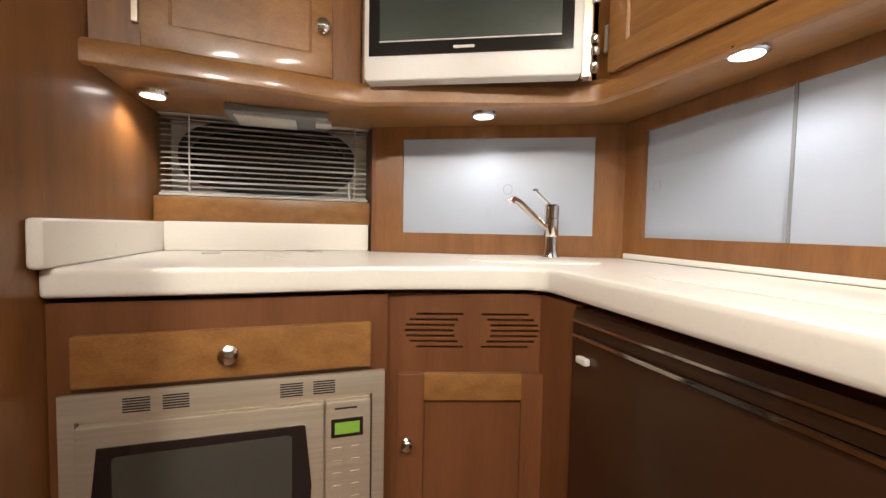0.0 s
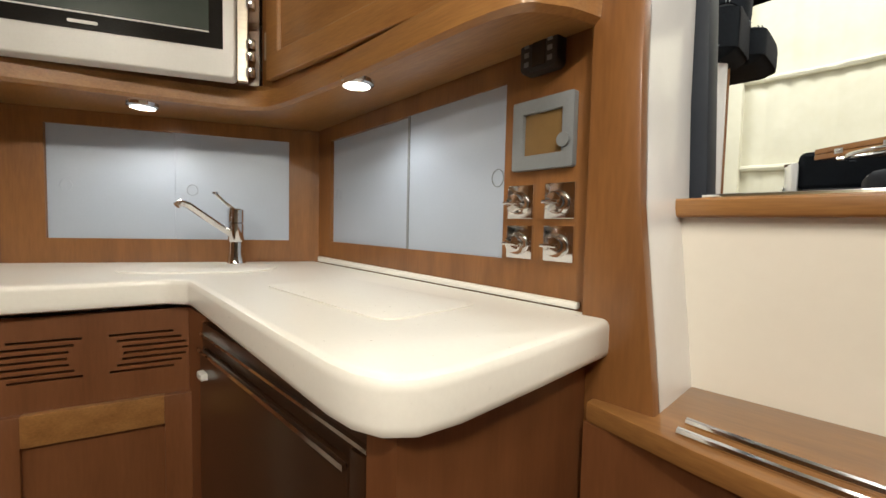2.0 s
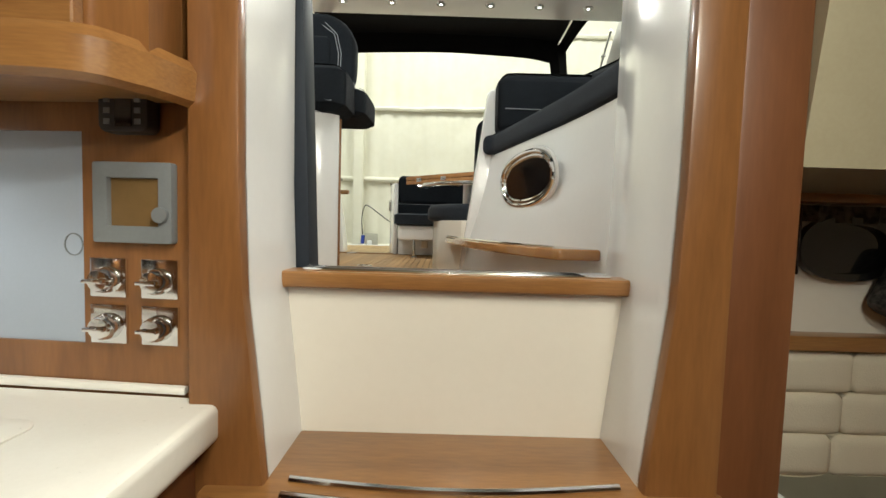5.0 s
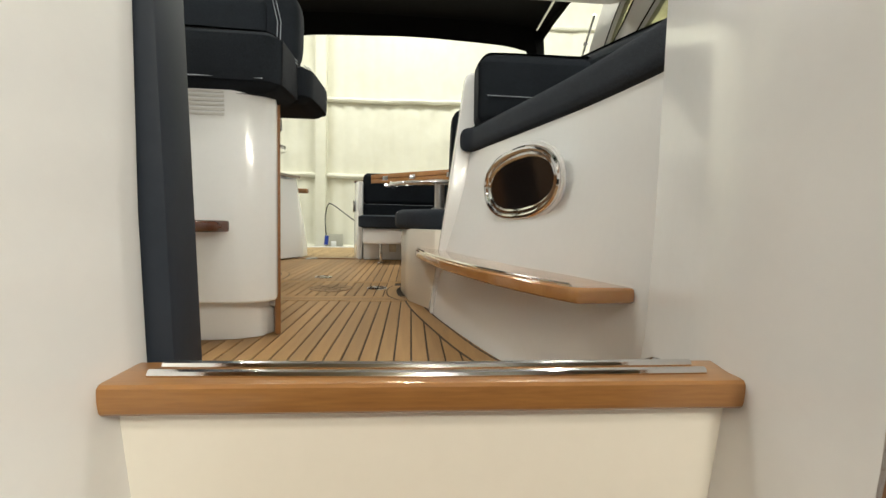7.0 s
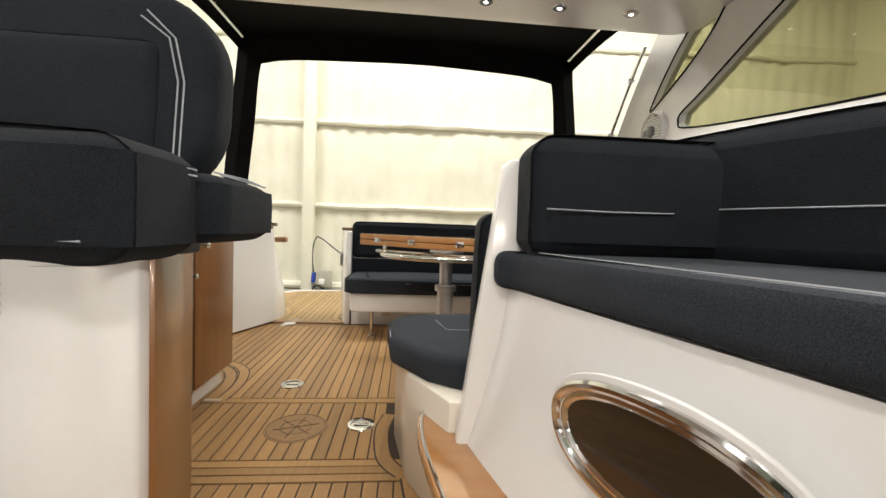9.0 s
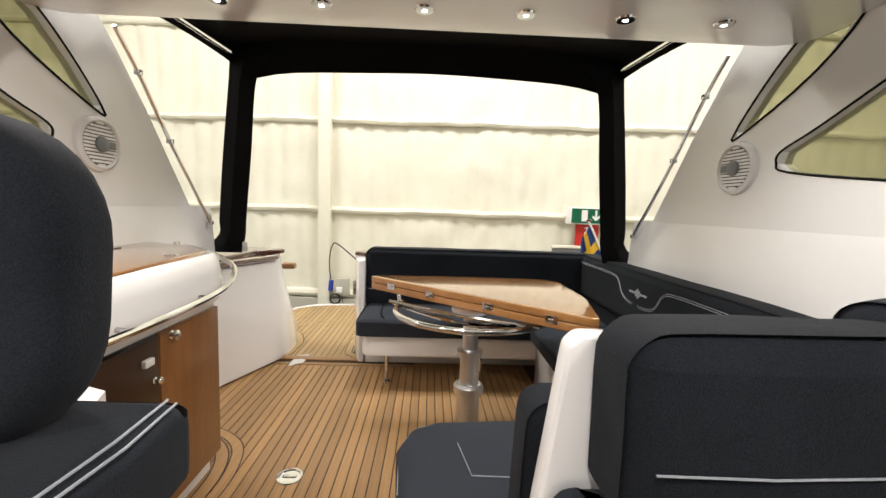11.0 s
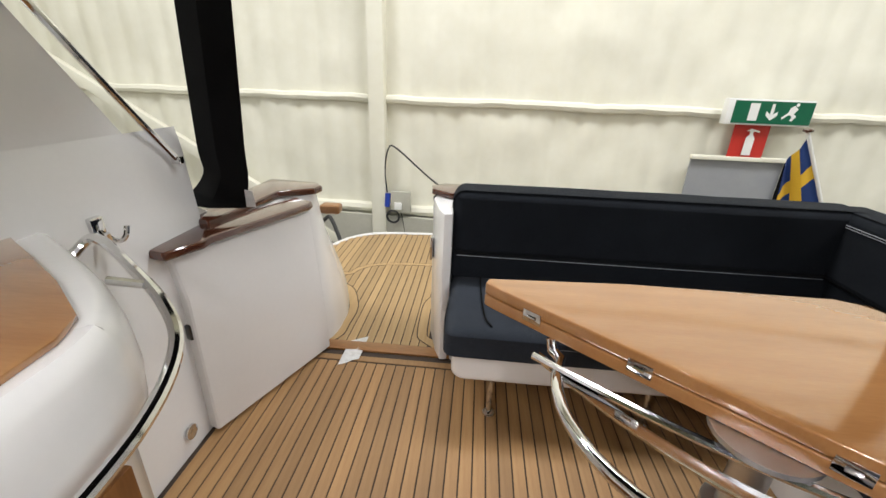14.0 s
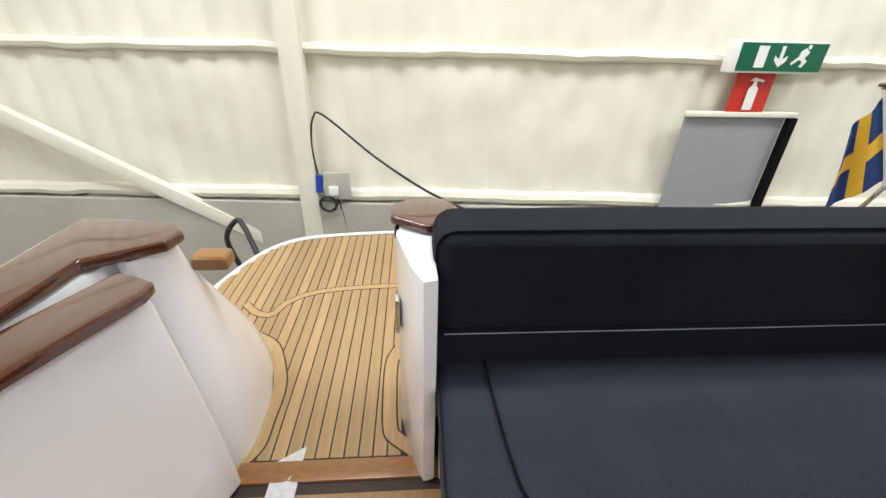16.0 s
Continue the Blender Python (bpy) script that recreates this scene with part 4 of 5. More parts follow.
part("cloth", loft([[(1.10 + 0.02 * i, by_ - 0.02 - 0.01 * math.sin(i * 1.9), z + 0.05 * max(0, 1 - i / 6) * (1.1 - z) * 3) for i in range(24)] for z in (1.10, 1.06)], 0.004), M_SPOTS, cu)
part("cloth", loft([[(1.10 + 0.008 * i, by_ - 0.03 - 0.008 * math.sin(i * 1.9), z) for i in range(7)] for z in (1.10, 1.0, 0.94)], 0.004), M_SPOTS, cu)
pw = thing("cushion", "dark patterned scatter cushion", "cushion")
part("cover", box(-0.13, -0.035, -0.08, 0.13, 0.035, 0.08, 0.033, 4, Matrix.Translation((1.46, by_ - 0.045, 0.885)) @ pose(0, 0, 0, 0, 25, 0)), M_SPOTS, pw)
ql = thing("berth_upholstery", "cream quilted upholstery panel with stitched squares", "upholstery")
k = 0
for ix in range(5):
    for iz in range(3):
        k += 1
        x0 = 0.86 + 0.2 * ix + 0.02 * iz
        part("quilted_pad", soft_box(x0, by_ - 0.035, 0.46 + 0.10 * iz, x0 + 0.195, by_ - 0.001, 0.558 + 0.10 * iz, 0.014, 3, 0.006, k, 3), M_QUILT, ql)
t = thing("cabin_light", "round lit cabin downlight", "downlight")
part("lens", lathe([(0.035, 0.0), (0.03, 0.01), (0.001, 0.012)], Matrix.Translation((1.14, 1.10, 1.46)) @ pose(0, 0, 0, 180), 20), M_LAMP, t)

# ---- helm seat ----
hp_ = thing("helm_plinth", "white moulded helm seat base with recessed toe space", "seat base")
out = [(-1.09, 1.955), (-0.32, 1.930), (-0.22, 1.930), (-0.175, 1.940), (-0.13, 1.965), (-0.113, 2.00), (-0.125, 2.05), (-0.27, 2.42), (-1.09, 2.55)]
part("body", plate(out, 0.65, Matrix.Translation((0, 0, 0.83)), bev=0.012, seg=3), M_WHITE, hp_)
part("toe_kick", plate([(-1.09, 2.0), (-0.32, 1.985), (-0.24, 1.995), (-0.175, 2.03), (-0.150, 2.09), (-0.165, 2.15), (-0.30, 2.45), (-1.09, 2.5)], 0.14, Matrix.Translation((0, 0, DECK)), bev=0.01), M_WHITE, hp_)
for z0, u0, u1 in ((1.395, -0.43, -0.24), (0.90, -0.52, -0.37)):
    for i in range(7):
        part("vent_slot", box(u0, 1.925, z0 + 0.013 * i, u1, 1.940, z0 + 0.006 + 0.013 * i), M_SILVER, hp_)
fs = thing("footrest", "lacquered mahogany fold-down footrest on the helm base", "footrest")
part("board", plate([(-0.95, 1.96), (-0.235, 1.95), (-0.228, 1.93), (-0.245, 1.88), (-0.31, 1.85), (-0.95, 1.84)], 0.035, Matrix.Translation((0, 0, 1.05)), bev=0.012, seg=3), M_CAP, fs)
part("bracket", plate([(1.85, 1.05), (1.95, 1.05), (1.95, 0.89)], 0.02, Matrix(((0, 0, 1, -0.37), (1, 0, 0, 0), (0, 1, 0, 0), (0, 0, 0, 1)))), M_WHITE, fs)

hs_ = thing("pilot_chair", "charcoal fabric pilot chair with pale double stitching", "chair")
def lean(b, y0, z0, k):
    for v in b.verts:
        v.co.y += (v.co.z - z0) * k
    return b
cz = 1.47
part("seat_bolster", soft_box(-1.05, 1.90, cz - 0.005, -0.075, 2.12, cz + 0.175, 0.05, 5, 0.010, 1), M_SEAT, hs_)
part("seat_cushion", soft_box(-1.05, 2.08, cz + 0.02, -0.03, 2.38, cz + 0.145, 0.045, 5, 0.008, 2), M_SEAT, hs_)
part("backrest", lean(plate(rect(-1.05, cz + 0.10, -0.108, cz + 0.54, 0.17, 8), 0.11, Matrix.Translation((0, 2.33, 0)) @ pose(0, 0, 0, 90), bev=0.045, seg=5), 0, cz + 0.14, 0.10), M_SEAT, hs_)
part("back_panel", lean(soft_box(-0.85, 2.206, cz + 0.15, -0.225, 2.29, cz + 0.42, 0.02, 4, 0.008, 4), 0, cz + 0.14, 0.10), M_SEAT, hs_)
for dz in (0.0, 0.010):
    stitch("seam", [(-1.0, 1.897 + dz, cz + 0.140 + dz), (-0.6, 1.890 + dz, cz + 0.142 + dz), (-0.14, 1.902 + dz, cz + 0.138 + dz), (-0.091, 1.94, cz + 0.137 + dz), (-0.068, 2.08, cz + 0.135 + dz)], hs_)
stitch("seam", [(-1.0, 1.896, cz + 0.028), (-0.5, 1.890, cz + 0.026), (-0.12, 1.900, cz + 0.028)], hs_)
for dy in (0.0, 0.012):
    stitch("seam", [(-0.045 - dy, 2.12, cz + 0.143 + dy * 0.4), (-0.038 - dy, 2.24, cz + 0.142 + dy * 0.6), (-0.045 - dy, 2.35, cz + 0.143 + dy * 0.4)], hs_)
    stitch("seam", [(-0.172 - dy, 2.222, cz + 0.17), (-0.170 - dy, 2.238, cz + 0.34), (-0.192 - dy, 2.247, cz + 0.43), (-0.25 - dy, 2.253, cz + 0.485 - dy)], hs_)
part("badge", box(-0.80, 2.198, cz + 0.33, -0.62, 2.222, cz + 0.34), M_THREAD, hs_)
part("frame", box(-1.0, 2.05, cz - 0.02, -0.22, 2.42, cz + 0.035, 0.01), M_PLASTIC, hs_)

# ---- wet bar behind the helm ----
WL = [(-0.122, 2.05), (-0.345, 2.62), (-0.60, 2.72), (-0.60, 3.15), (-0.60, 3.545)]
wb_ = thing("wet_bar", "white moulded cockpit galley unit with varnished wooden fronts", "galley unit")
bodyo = [(x - 0.012, y) for x, y in WL]
part("body", plate(bodyo + [(-0.66, 3.62), (-1.095, 3.88), (-1.095, 2.56), (-0.6, 2.45)], 0.70, Matrix.Translation((0, 0, 0.80))), M_WHITE, wb_)
part("toe_kick", plate([(x - 0.045, y) for x, y in WL] + [(-0.68, 3.59), (-1.095, 3.84), (-1.095, 2.56), (-0.6, 2.45)], 0.10, Matrix.Translation((0, 0, DECK))), M_WHITE, wb_)
def front(name, p, q, z0, z1, material, label, u0=0.0, u1=None, bev=0.003):
    m_ = upright(p, q)
    L = (Vector(q) - Vector(p)).length
    return part(name, plate(rect(u0, z0, (u1 or L), z1), 0.018, m_ @ Matrix.Translation((0, 0, -0.012)), bev=bev), material, wb_, label), m_, L
front("end_panel", WL[0], WL[1], 0.705, 1.47, M_WOOD, "varnished wooden end panel")
front("end_panel", WL[1], WL[2], 0.80, 1.46, M_WOOD, "varnished wooden panel")
fd_, mm, LL = front("fridge_door", WL[2], WL[3], 0.80, 1.44, M_FRIDGE, "dark brown glossy fridge door")
part("latch", box(LL - 0.085, 1.36, 0.006, LL - 0.04, 1.385, 0.022, 0.004, 2, mm), M_SILVER, fd_)
part("fridge_frame", plate(rect(-0.004, 0.79, LL + 0.004, 1.452), 0.006, mm @ Matrix.Translation((0, 0, -0.004)), holes=[rect(0.008, 0.80, LL - 0.008, 1.44)]), M_BLACKG, fd_)
cd_, mm, LL = front("cupboard_door", WL[3], WL[4], 0.80, 1.45, M_WOOD, "varnished wooden cupboard door", 0.012)
knob(cd_, mm @ Vector((0.07, 1.425, 0.006)), mm.to_3x3() @ Vector((0, 0, 1)), 0.017)
knob(fd_, Vector((-0.592, 3.12, 1.30)), (1, 0, 0), 0.012)
lipo = smooth_line([(-0.36, 2.52, 0), (-0.50, 2.66, 0), (-0.565, 2.80, 0), (-0.572, 3.10, 0), (-0.578, 3.40, 0), (-0.59, 3.55, 0), (-0.645, 3.66, 0), (-0.80, 3.79, 0), (-1.09, 3.97, 0)], 5)
rows = []
for off, z in ((-0.06, 1.465), (-0.012, 1.472), (0.0, 1.50), (0.003, 1.55), (0.0, 1.605), (-0.007, 1.645), (-0.018, 1.667), (-0.032, 1.676), (-0.06, 1.674), (-0.112, 1.666)):
    rows.append([Vector((p.x + off, p.y + (off * 0.8 if i > len(lipo) - 14 else 0), z)) for i, p in enumerate(lipo)])
part("moulded_edge", loft(rows), M_WHITE, wb_, "rounded white moulded edge")
part("top", plate([(p.x - 0.10, p.y - (0.08 if i > len(lipo) - 14 else 0)) for i, p in enumerate(lipo[:-1])] + [(-1.095, 3.84), (-1.095, 2.4)], 0.10, Matrix.Translation((0, 0, 1.572))), M_WHITE, wb_)
lid = part("lid", plate([(-0.57, 2.62), (-0.588, 2.80), (-0.603, 3.10), (-0.62, 3.34), (-0.643, 3.545), (-0.67, 3.605), (-0.80, 3.70), (-0.94, 3.785), (-1.085, 3.87), (-1.085, 2.5), (-0.62, 2.5)], 0.012, Matrix.Translation((0, 0, 1.674)), bev=0.003), M_TABLE, wb_, "varnished wooden lid")
part("hinge_line", box(-1.02, 2.55, 1.686, -1.016, 3.58, 1.6875), M_CAULK, lid)
part("pull_ring", lathe([(0.030, 0.0), (0.029, 0.003), (0.021, 0.0035), (0.020, 0.001)], Matrix.Translation((-0.70, 3.40, 1.686)), 24), M_CHROME, lid)
part("pull_lift", box(-0.012, -0.01, 0.001, 0.012, 0.012, 0.006, 0.002, m=Matrix.Translation((-0.70, 3.40, 1.686))), M_CHROME, lid)
gr = thing("grab_rail", "polished steel grab rail along the galley unit", "rail")
rl = smooth_line([(-0.52, 2.66, 1.53), (-0.535, 2.78, 1.522), (-0.535, 3.05, 1.52), (-0.545, 3.40, 1.525), (-0.55, 3.56, 1.55), (-0.582, 3.675, 1.59), (-0.66, 3.755, 1.62), (-0.79, 3.845, 1.64), (-0.93, 3.935, 1.655), (-1.0, 3.965, 1.65), (-1.02, 3.93, 1.62)], 6)
part("rail", tube(rl, 0.0125, 10), M_CHROME, gr)
for p in ((-0.535, 2.95, 1.52), (-0.542, 3.38, 1.52), (-0.72, 3.80, 1.632)):
    part("rail_foot", tube([p, (p[0] - 0.07, p[1] - 0.02, p[2] + 0.015)], 0.009, 8), M_CHROME, gr)
hk = thing("coat_hook", "small chrome double hook on the cockpit side", "hook")
for dy in (-0.025, 0.025):
    part("prong", tube(smooth_line([(-1.07, 4.06, 1.63), (-1.04, 4.06 + dy * 0.6, 1.60), (-1.02, 4.06 + dy, 1.61), (-1.015, 4.06 + dy * 1.3, 1.64)], 4), 0.007, 8), M_CHROME, hk)
part("plate", box(-1.095, 4.04, 1.60, -1.065, 4.08, 1.67, 0.006), M_CHROME, hk)
sc = thing("wall_outlet", "small round chrome outlet low on the cockpit side", "outlet")
part("ring", lathe([(0.03, 0), (0.028, 0.008), (0.018, 0.012), (0.001, 0.006)], Matrix.Translation((-1.068, 4.18, 0.80)) @ pose(0, 0, 0, 0, 90), 20), M_CHROME, sc)
part("ring", lathe([(0.03, 0), (0.028, 0.008), (0.018, 0.012), (0.001, 0.006)], Matrix.Translation((0.715, 1.262, 0.855)) @ pose(0, 0, 0, 0, -90, 30), 20), M_CHROME, sc)
setting("wall_side_lower", box(-1.10, 1.25, DECK, -1.077, 4.47, 1.45), M_WHITE, "white lower cockpit side", "wall")
setting("wall_side_lower_port", box(1.62, 1.25, DECK, 1.66, 5.1, 1.25), M_WHITE, "white lower cockpit side", "wall")

# ---- forward settee on the port side ----
low = smooth_line([(0.755, 1.30, 0), (0.75, 1.42, 0), (0.66, 1.62, 0), (0.568, 1.825, 0), (0.46, 2.2, 0), (0.405, 2.44, 0), (0.405, 2.52, 0)], 6)
hig = smooth_line([(0.755, 1.30, 0), (0.785, 1.36, 0), (0.745, 1.62, 0), (0.69, 1.85, 0), (0.60, 2.2, 0), (0.545, 2.42, 0), (0.53, 2.52, 0)], 6)
sf = thing("settee_moulding", "glossy white moulded settee base with an oval porthole", "settee base")
rows = []
for z, k in ((DECK, 0.0), (0.80, 0.08), (0.95, 0.30), (1.10, 0.62), (1.25, 0.88), (1.36, 1.0), (1.385, 1.02)):
    rows.append([Vector((a.x + (c.x - a.x) * k, a.y + (c.y - a.y) * k, z)) for a, c in zip(low, hig)])
part("side_skin", loft(rows, -0.012), M_WHITE, sf, "curved glossy white side")
part("seat_deck", plate([(p.x + 0.03, p.y) for p in hig] + [(1.6, 2.60), (1.6, 1.305), (0.80, 1.305)], 0.02, Matrix.Translation((0, 0, 1.366))), M_WHITE, sf)
part("end_panel", plate([(0.40, DECK), (0.46, 1.16), (0.53, 1.70), (0.55, 1.718), (0.60, 1.718), (0.615, 1.695), (0.60, 1.40), (1.62, 1.40), (1.62, DECK)], 0.05, Matrix.Translation((0, 2.43, 0)) @ pose(0, 0, 0, 90), bev=0.014, seg=3), M_WHITE, sf, "white upright end panel")
pc = Vector((0.640, 1.865, 1.213))
tang = Vector((0.23, -0.80, 0.075)).normalized()
nrm = Vector((-0.90, -0.26, -0.12)).normalized()
upv = nrm.cross(tang).normalized()
if upv.z < 0:
    upv = -upv
tang = upv.cross(nrm).normalized()
mp_ = Matrix(((tang.x, upv.x, nrm.x, pc.x), (tang.y, upv.y, nrm.y, pc.y), (tang.z, upv.z, nrm.z, pc.z), (0, 0, 0, 1)))
ph = thing("porthole", "oval porthole with a polished steel rim and dark glass", "porthole")
part("rim", join(*[tube([mp_ @ Vector((*p, h)) for p in oval(0, 0, rx, ry, 40, 2.3, -0.02)], r, 10, True) for rx, ry, h, r in ((0.205, 0.096, 0.010, 0.010), (0.188, 0.081, 0.001, 0.011))]), M_CHROME, ph, "polished steel rim")
part("surround", plate(oval(0, 0, 0.222, 0.116, 40, 2.3, -0.02), 0.010, mp_, holes=[oval(0, 0, 0.19, 0.085, 40, 2.3, -0.02)], bev=0.004), M_WHITE, ph, "raised white surround")
part("pane", plate(oval(0, 0, 0.19, 0.085, 40, 2.3, -0.02), 0.006, mp_), M_BLACKG, ph, "dark glass")
sh = thing("step_shelf", "varnished wooden step board with rounded nose on the settee side", "step")
so = smooth_line([(0.40, 2.60, 0), (0.42, 2.40, 0), (0.50, 2.0, 0), (0.60, 1.65, 0), (0.70, 1.40, 0)], 6)
outl = [(p.x - 0.012 - 0.085 * math.sin(math.pi * min(1, 0.10 + 0.72 * i / (len(so) - 1))) ** 0.8, p.y) for i, p in enumerate(so)]
part("board", plate(outl + [(0.76, 1.41), (0.60, 2.0), (0.48, 2.5)], 0.032, Matrix.Translation((0, 0, 0.942)), bev=0.010, seg=3), M_TABLE, sh)
part("nose_strip", tube([(p[0] + 0.012, p[1], 0.976) for p in outl[1:-1]], 0.005, 6), M_CHROME, sh)

st_ = thing("settee", "charcoal fabric forward settee with a wrap-around backrest", "settee")
seat_o = [(p.x - 0.015, p.y) for p in hig if 1.30 < p.y < 2.36] + [(0.525, 2.34), (0.51, 2.375), (1.30, 2.375), (1.45, 2.3), (1.5, 1.32)]
bb = plate(seat_o, 0.095, Matrix.Translation((0, 0, 1.388)), bev=0.03, seg=4)
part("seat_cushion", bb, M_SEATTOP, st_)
for dz in (0.0, 0.008):
    stitch("seam", [(p.x + 0.010 + dz, p.y, 1.4815 + dz * 0.3) for p in hig if 1.34 < p.y < 2.34], st_)
part("end_back", soft_box(0.57, 2.25, 1.47, 1.30, 2.39, 1.755, 0.05, 5, 0.008, 7), M_SEAT, st_)
b = soft_box(-0.62, -0.07, 1.47, 0.62, 0.07, 1.785, 0.045, 5, 0.008, 8)
b.transform(Matrix.Translation((1.265, 1.86, 0)) @ pose(0, 0, 0, 0, 0, 114))
part("side_back", b, M_SEAT, st_)
stitch("seam", [(0.60, 2.242, 1.585), (0.75, 2.239, 1.583), (0.90, 2.242, 1.585)], st_)
tm = Matrix.Translation((1.265, 1.86, 0)) @ pose(0, 0, 0, 0, 0, 114)
stitch("seam", [tm @ Vector((x, 0.077, 1.60)) for x in (-0.6, 0.0, 0.55)], st_)

# ---- dinette round the table ----
ds = thing("dinette_plinth", "white moulded base of the U-shaped cockpit dinette", "seat base")
part("fore_base", plate([(0.42, 2.44), (0.31, 2.66), (0.265, 2.95), (0.32, 3.08), (0.60, 3.10), (1.05, 3.15), (1.62, 3.15), (1.62, 2.44)], 0.36, Matrix.Translation((0, 0, DECK)), bev=0.012), M_CREAM, ds)
part("side_base", plate([(1.05, 3.15), (1.06, 4.50), (1.62, 4.50), (1.62, 3.15)], 0.34, Matrix.Translation((0, 0, DECK)), bev=0.008), M_WHITE, ds)
part("aft_shell", plate(rect(-0.135, 4.50, 1.62, 5.15, 0.06), 0.15, Matrix.Translation((0, 0, 0.875)), bev=0.03, seg=4), M_WHITE, ds)
part("aft_wall", box(-0.16, 4.86, DECK, 1.62, 4.90, 0.88, 0.006), M_WHITE, ds)
part("base_catch", lathe([(0.02, 0), (0.018, 0.01), (0.001, 0.014)], Matrix.Translation((1.05, 3.95, 0.86)) @ pose(0, 0, 0, 0, -90), 16), M_CHROME, ds)
for x in (0.04, 0.68):
    part("leg", tube([(x, 4.52, DECK), (x, 4.52, 0.88)], 0.012, 10), M_CHROME, ds)
    part("leg_foot", lathe([(0.028, 0), (0.026, 0.006), (0.014, 0.012)], Matrix.Translation((x, 4.52, DECK)), 16), M_CHROME, ds)
    part("bracket", box(x + 0.06, 4.845, 0.78, x + 0.13, 4.862, 0.86, 0.004), M_STEEL, ds)
fsx = thing("dinette_bench", "charcoal fabric aft-facing dinette seat", "bench seat", group="dinette seats")
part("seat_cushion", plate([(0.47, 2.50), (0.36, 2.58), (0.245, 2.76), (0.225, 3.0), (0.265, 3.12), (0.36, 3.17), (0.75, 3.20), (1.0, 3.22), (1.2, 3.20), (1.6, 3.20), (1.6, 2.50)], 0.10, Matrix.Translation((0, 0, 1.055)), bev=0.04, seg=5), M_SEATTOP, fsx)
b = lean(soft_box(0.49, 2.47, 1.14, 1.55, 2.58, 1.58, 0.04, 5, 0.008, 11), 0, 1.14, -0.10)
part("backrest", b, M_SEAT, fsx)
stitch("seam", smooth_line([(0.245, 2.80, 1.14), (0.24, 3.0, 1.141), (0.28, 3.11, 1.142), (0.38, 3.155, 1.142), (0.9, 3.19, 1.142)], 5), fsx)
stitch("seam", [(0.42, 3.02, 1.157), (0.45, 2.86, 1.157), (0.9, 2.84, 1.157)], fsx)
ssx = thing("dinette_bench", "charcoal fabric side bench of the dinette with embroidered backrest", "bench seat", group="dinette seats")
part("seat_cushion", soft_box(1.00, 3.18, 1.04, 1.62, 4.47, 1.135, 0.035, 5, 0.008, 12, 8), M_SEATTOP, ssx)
part("backrest_lower", soft_box(1.53, 2.75, 1.13, 1.65, 5.10, 1.26, 0.025, 4, 0.004, 13, 8), M_SEAT, ssx)
part("backrest_upper", soft_box(1.50, 2.75, 1.255, 1.68, 5.10, 1.57, 0.045, 5, 0.008, 14, 8), M_SEAT, ssx)
for dz in (0.0, 0.010):
    stitch("seam", smooth_line([(1.494, 4.95, 1.522 - dz), (1.494, 4.40, 1.522 - dz), (1.493, 4.28, 1.50 - dz), (1.492, 4.22, 1.43 - dz), (1.492, 4.12, 1.395 - dz), (1.492, 3.92, 1.395 - dz), (1.492, 3.84, 1.43 - dz), (1.493, 3.78, 1.50 - dz), (1.494, 3.66, 1.522 - dz), (1.494, 3.2, 1.522 - dz)], 5), ssx)
b = join(box(1.488, 3.93, 1.452, 1.4905, 4.0, 1.464), box(1.488, 4.05, 1.452, 1.4905, 4.12, 1.464), *[box(1.4875, -0.006, -0.028, 1.4905, 0.006, 0.028, m=Matrix.Translation((0, 4.025, 1.458)) @ pose(0, 0, 0, a)) for a in (0, 60, 120)])
part("embroidery", b, M_THREAD, ssx, "pale grey embroidered star emblem")
asx = thing("dinette_bench", "charcoal fabric transom bench with white piping", "bench seat", group="dinette seats")
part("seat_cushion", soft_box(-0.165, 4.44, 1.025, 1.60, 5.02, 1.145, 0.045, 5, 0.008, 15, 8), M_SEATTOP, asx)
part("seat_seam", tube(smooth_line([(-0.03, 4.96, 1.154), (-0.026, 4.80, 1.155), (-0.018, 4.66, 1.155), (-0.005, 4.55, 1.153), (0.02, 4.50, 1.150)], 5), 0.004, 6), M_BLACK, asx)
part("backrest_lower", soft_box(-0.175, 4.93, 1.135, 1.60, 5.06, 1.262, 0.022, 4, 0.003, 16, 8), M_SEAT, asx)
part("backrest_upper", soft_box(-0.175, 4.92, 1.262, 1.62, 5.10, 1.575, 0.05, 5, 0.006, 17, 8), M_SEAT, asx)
stitch("seam", [(-0.15, 4.925, 1.262), (0.7, 4.923, 1.262), (1.5, 4.925, 1.262)], asx)
for dz in (0, 0.008):
    stitch("seam", [(-0.14, 4.930 + dz, 1.541 + dz), (0.7, 4.928 + dz, 1.544 + dz), (1.48, 4.930 + dz, 1.541 + dz)], asx)
stitch("seam", [(-0.166, 4.95, 1.11), (-0.168, 4.55, 1.112), (-0.14, 4.455, 1.112), (0.3, 4.434, 1.112), (0.98, 4.434, 1.112)], asx)

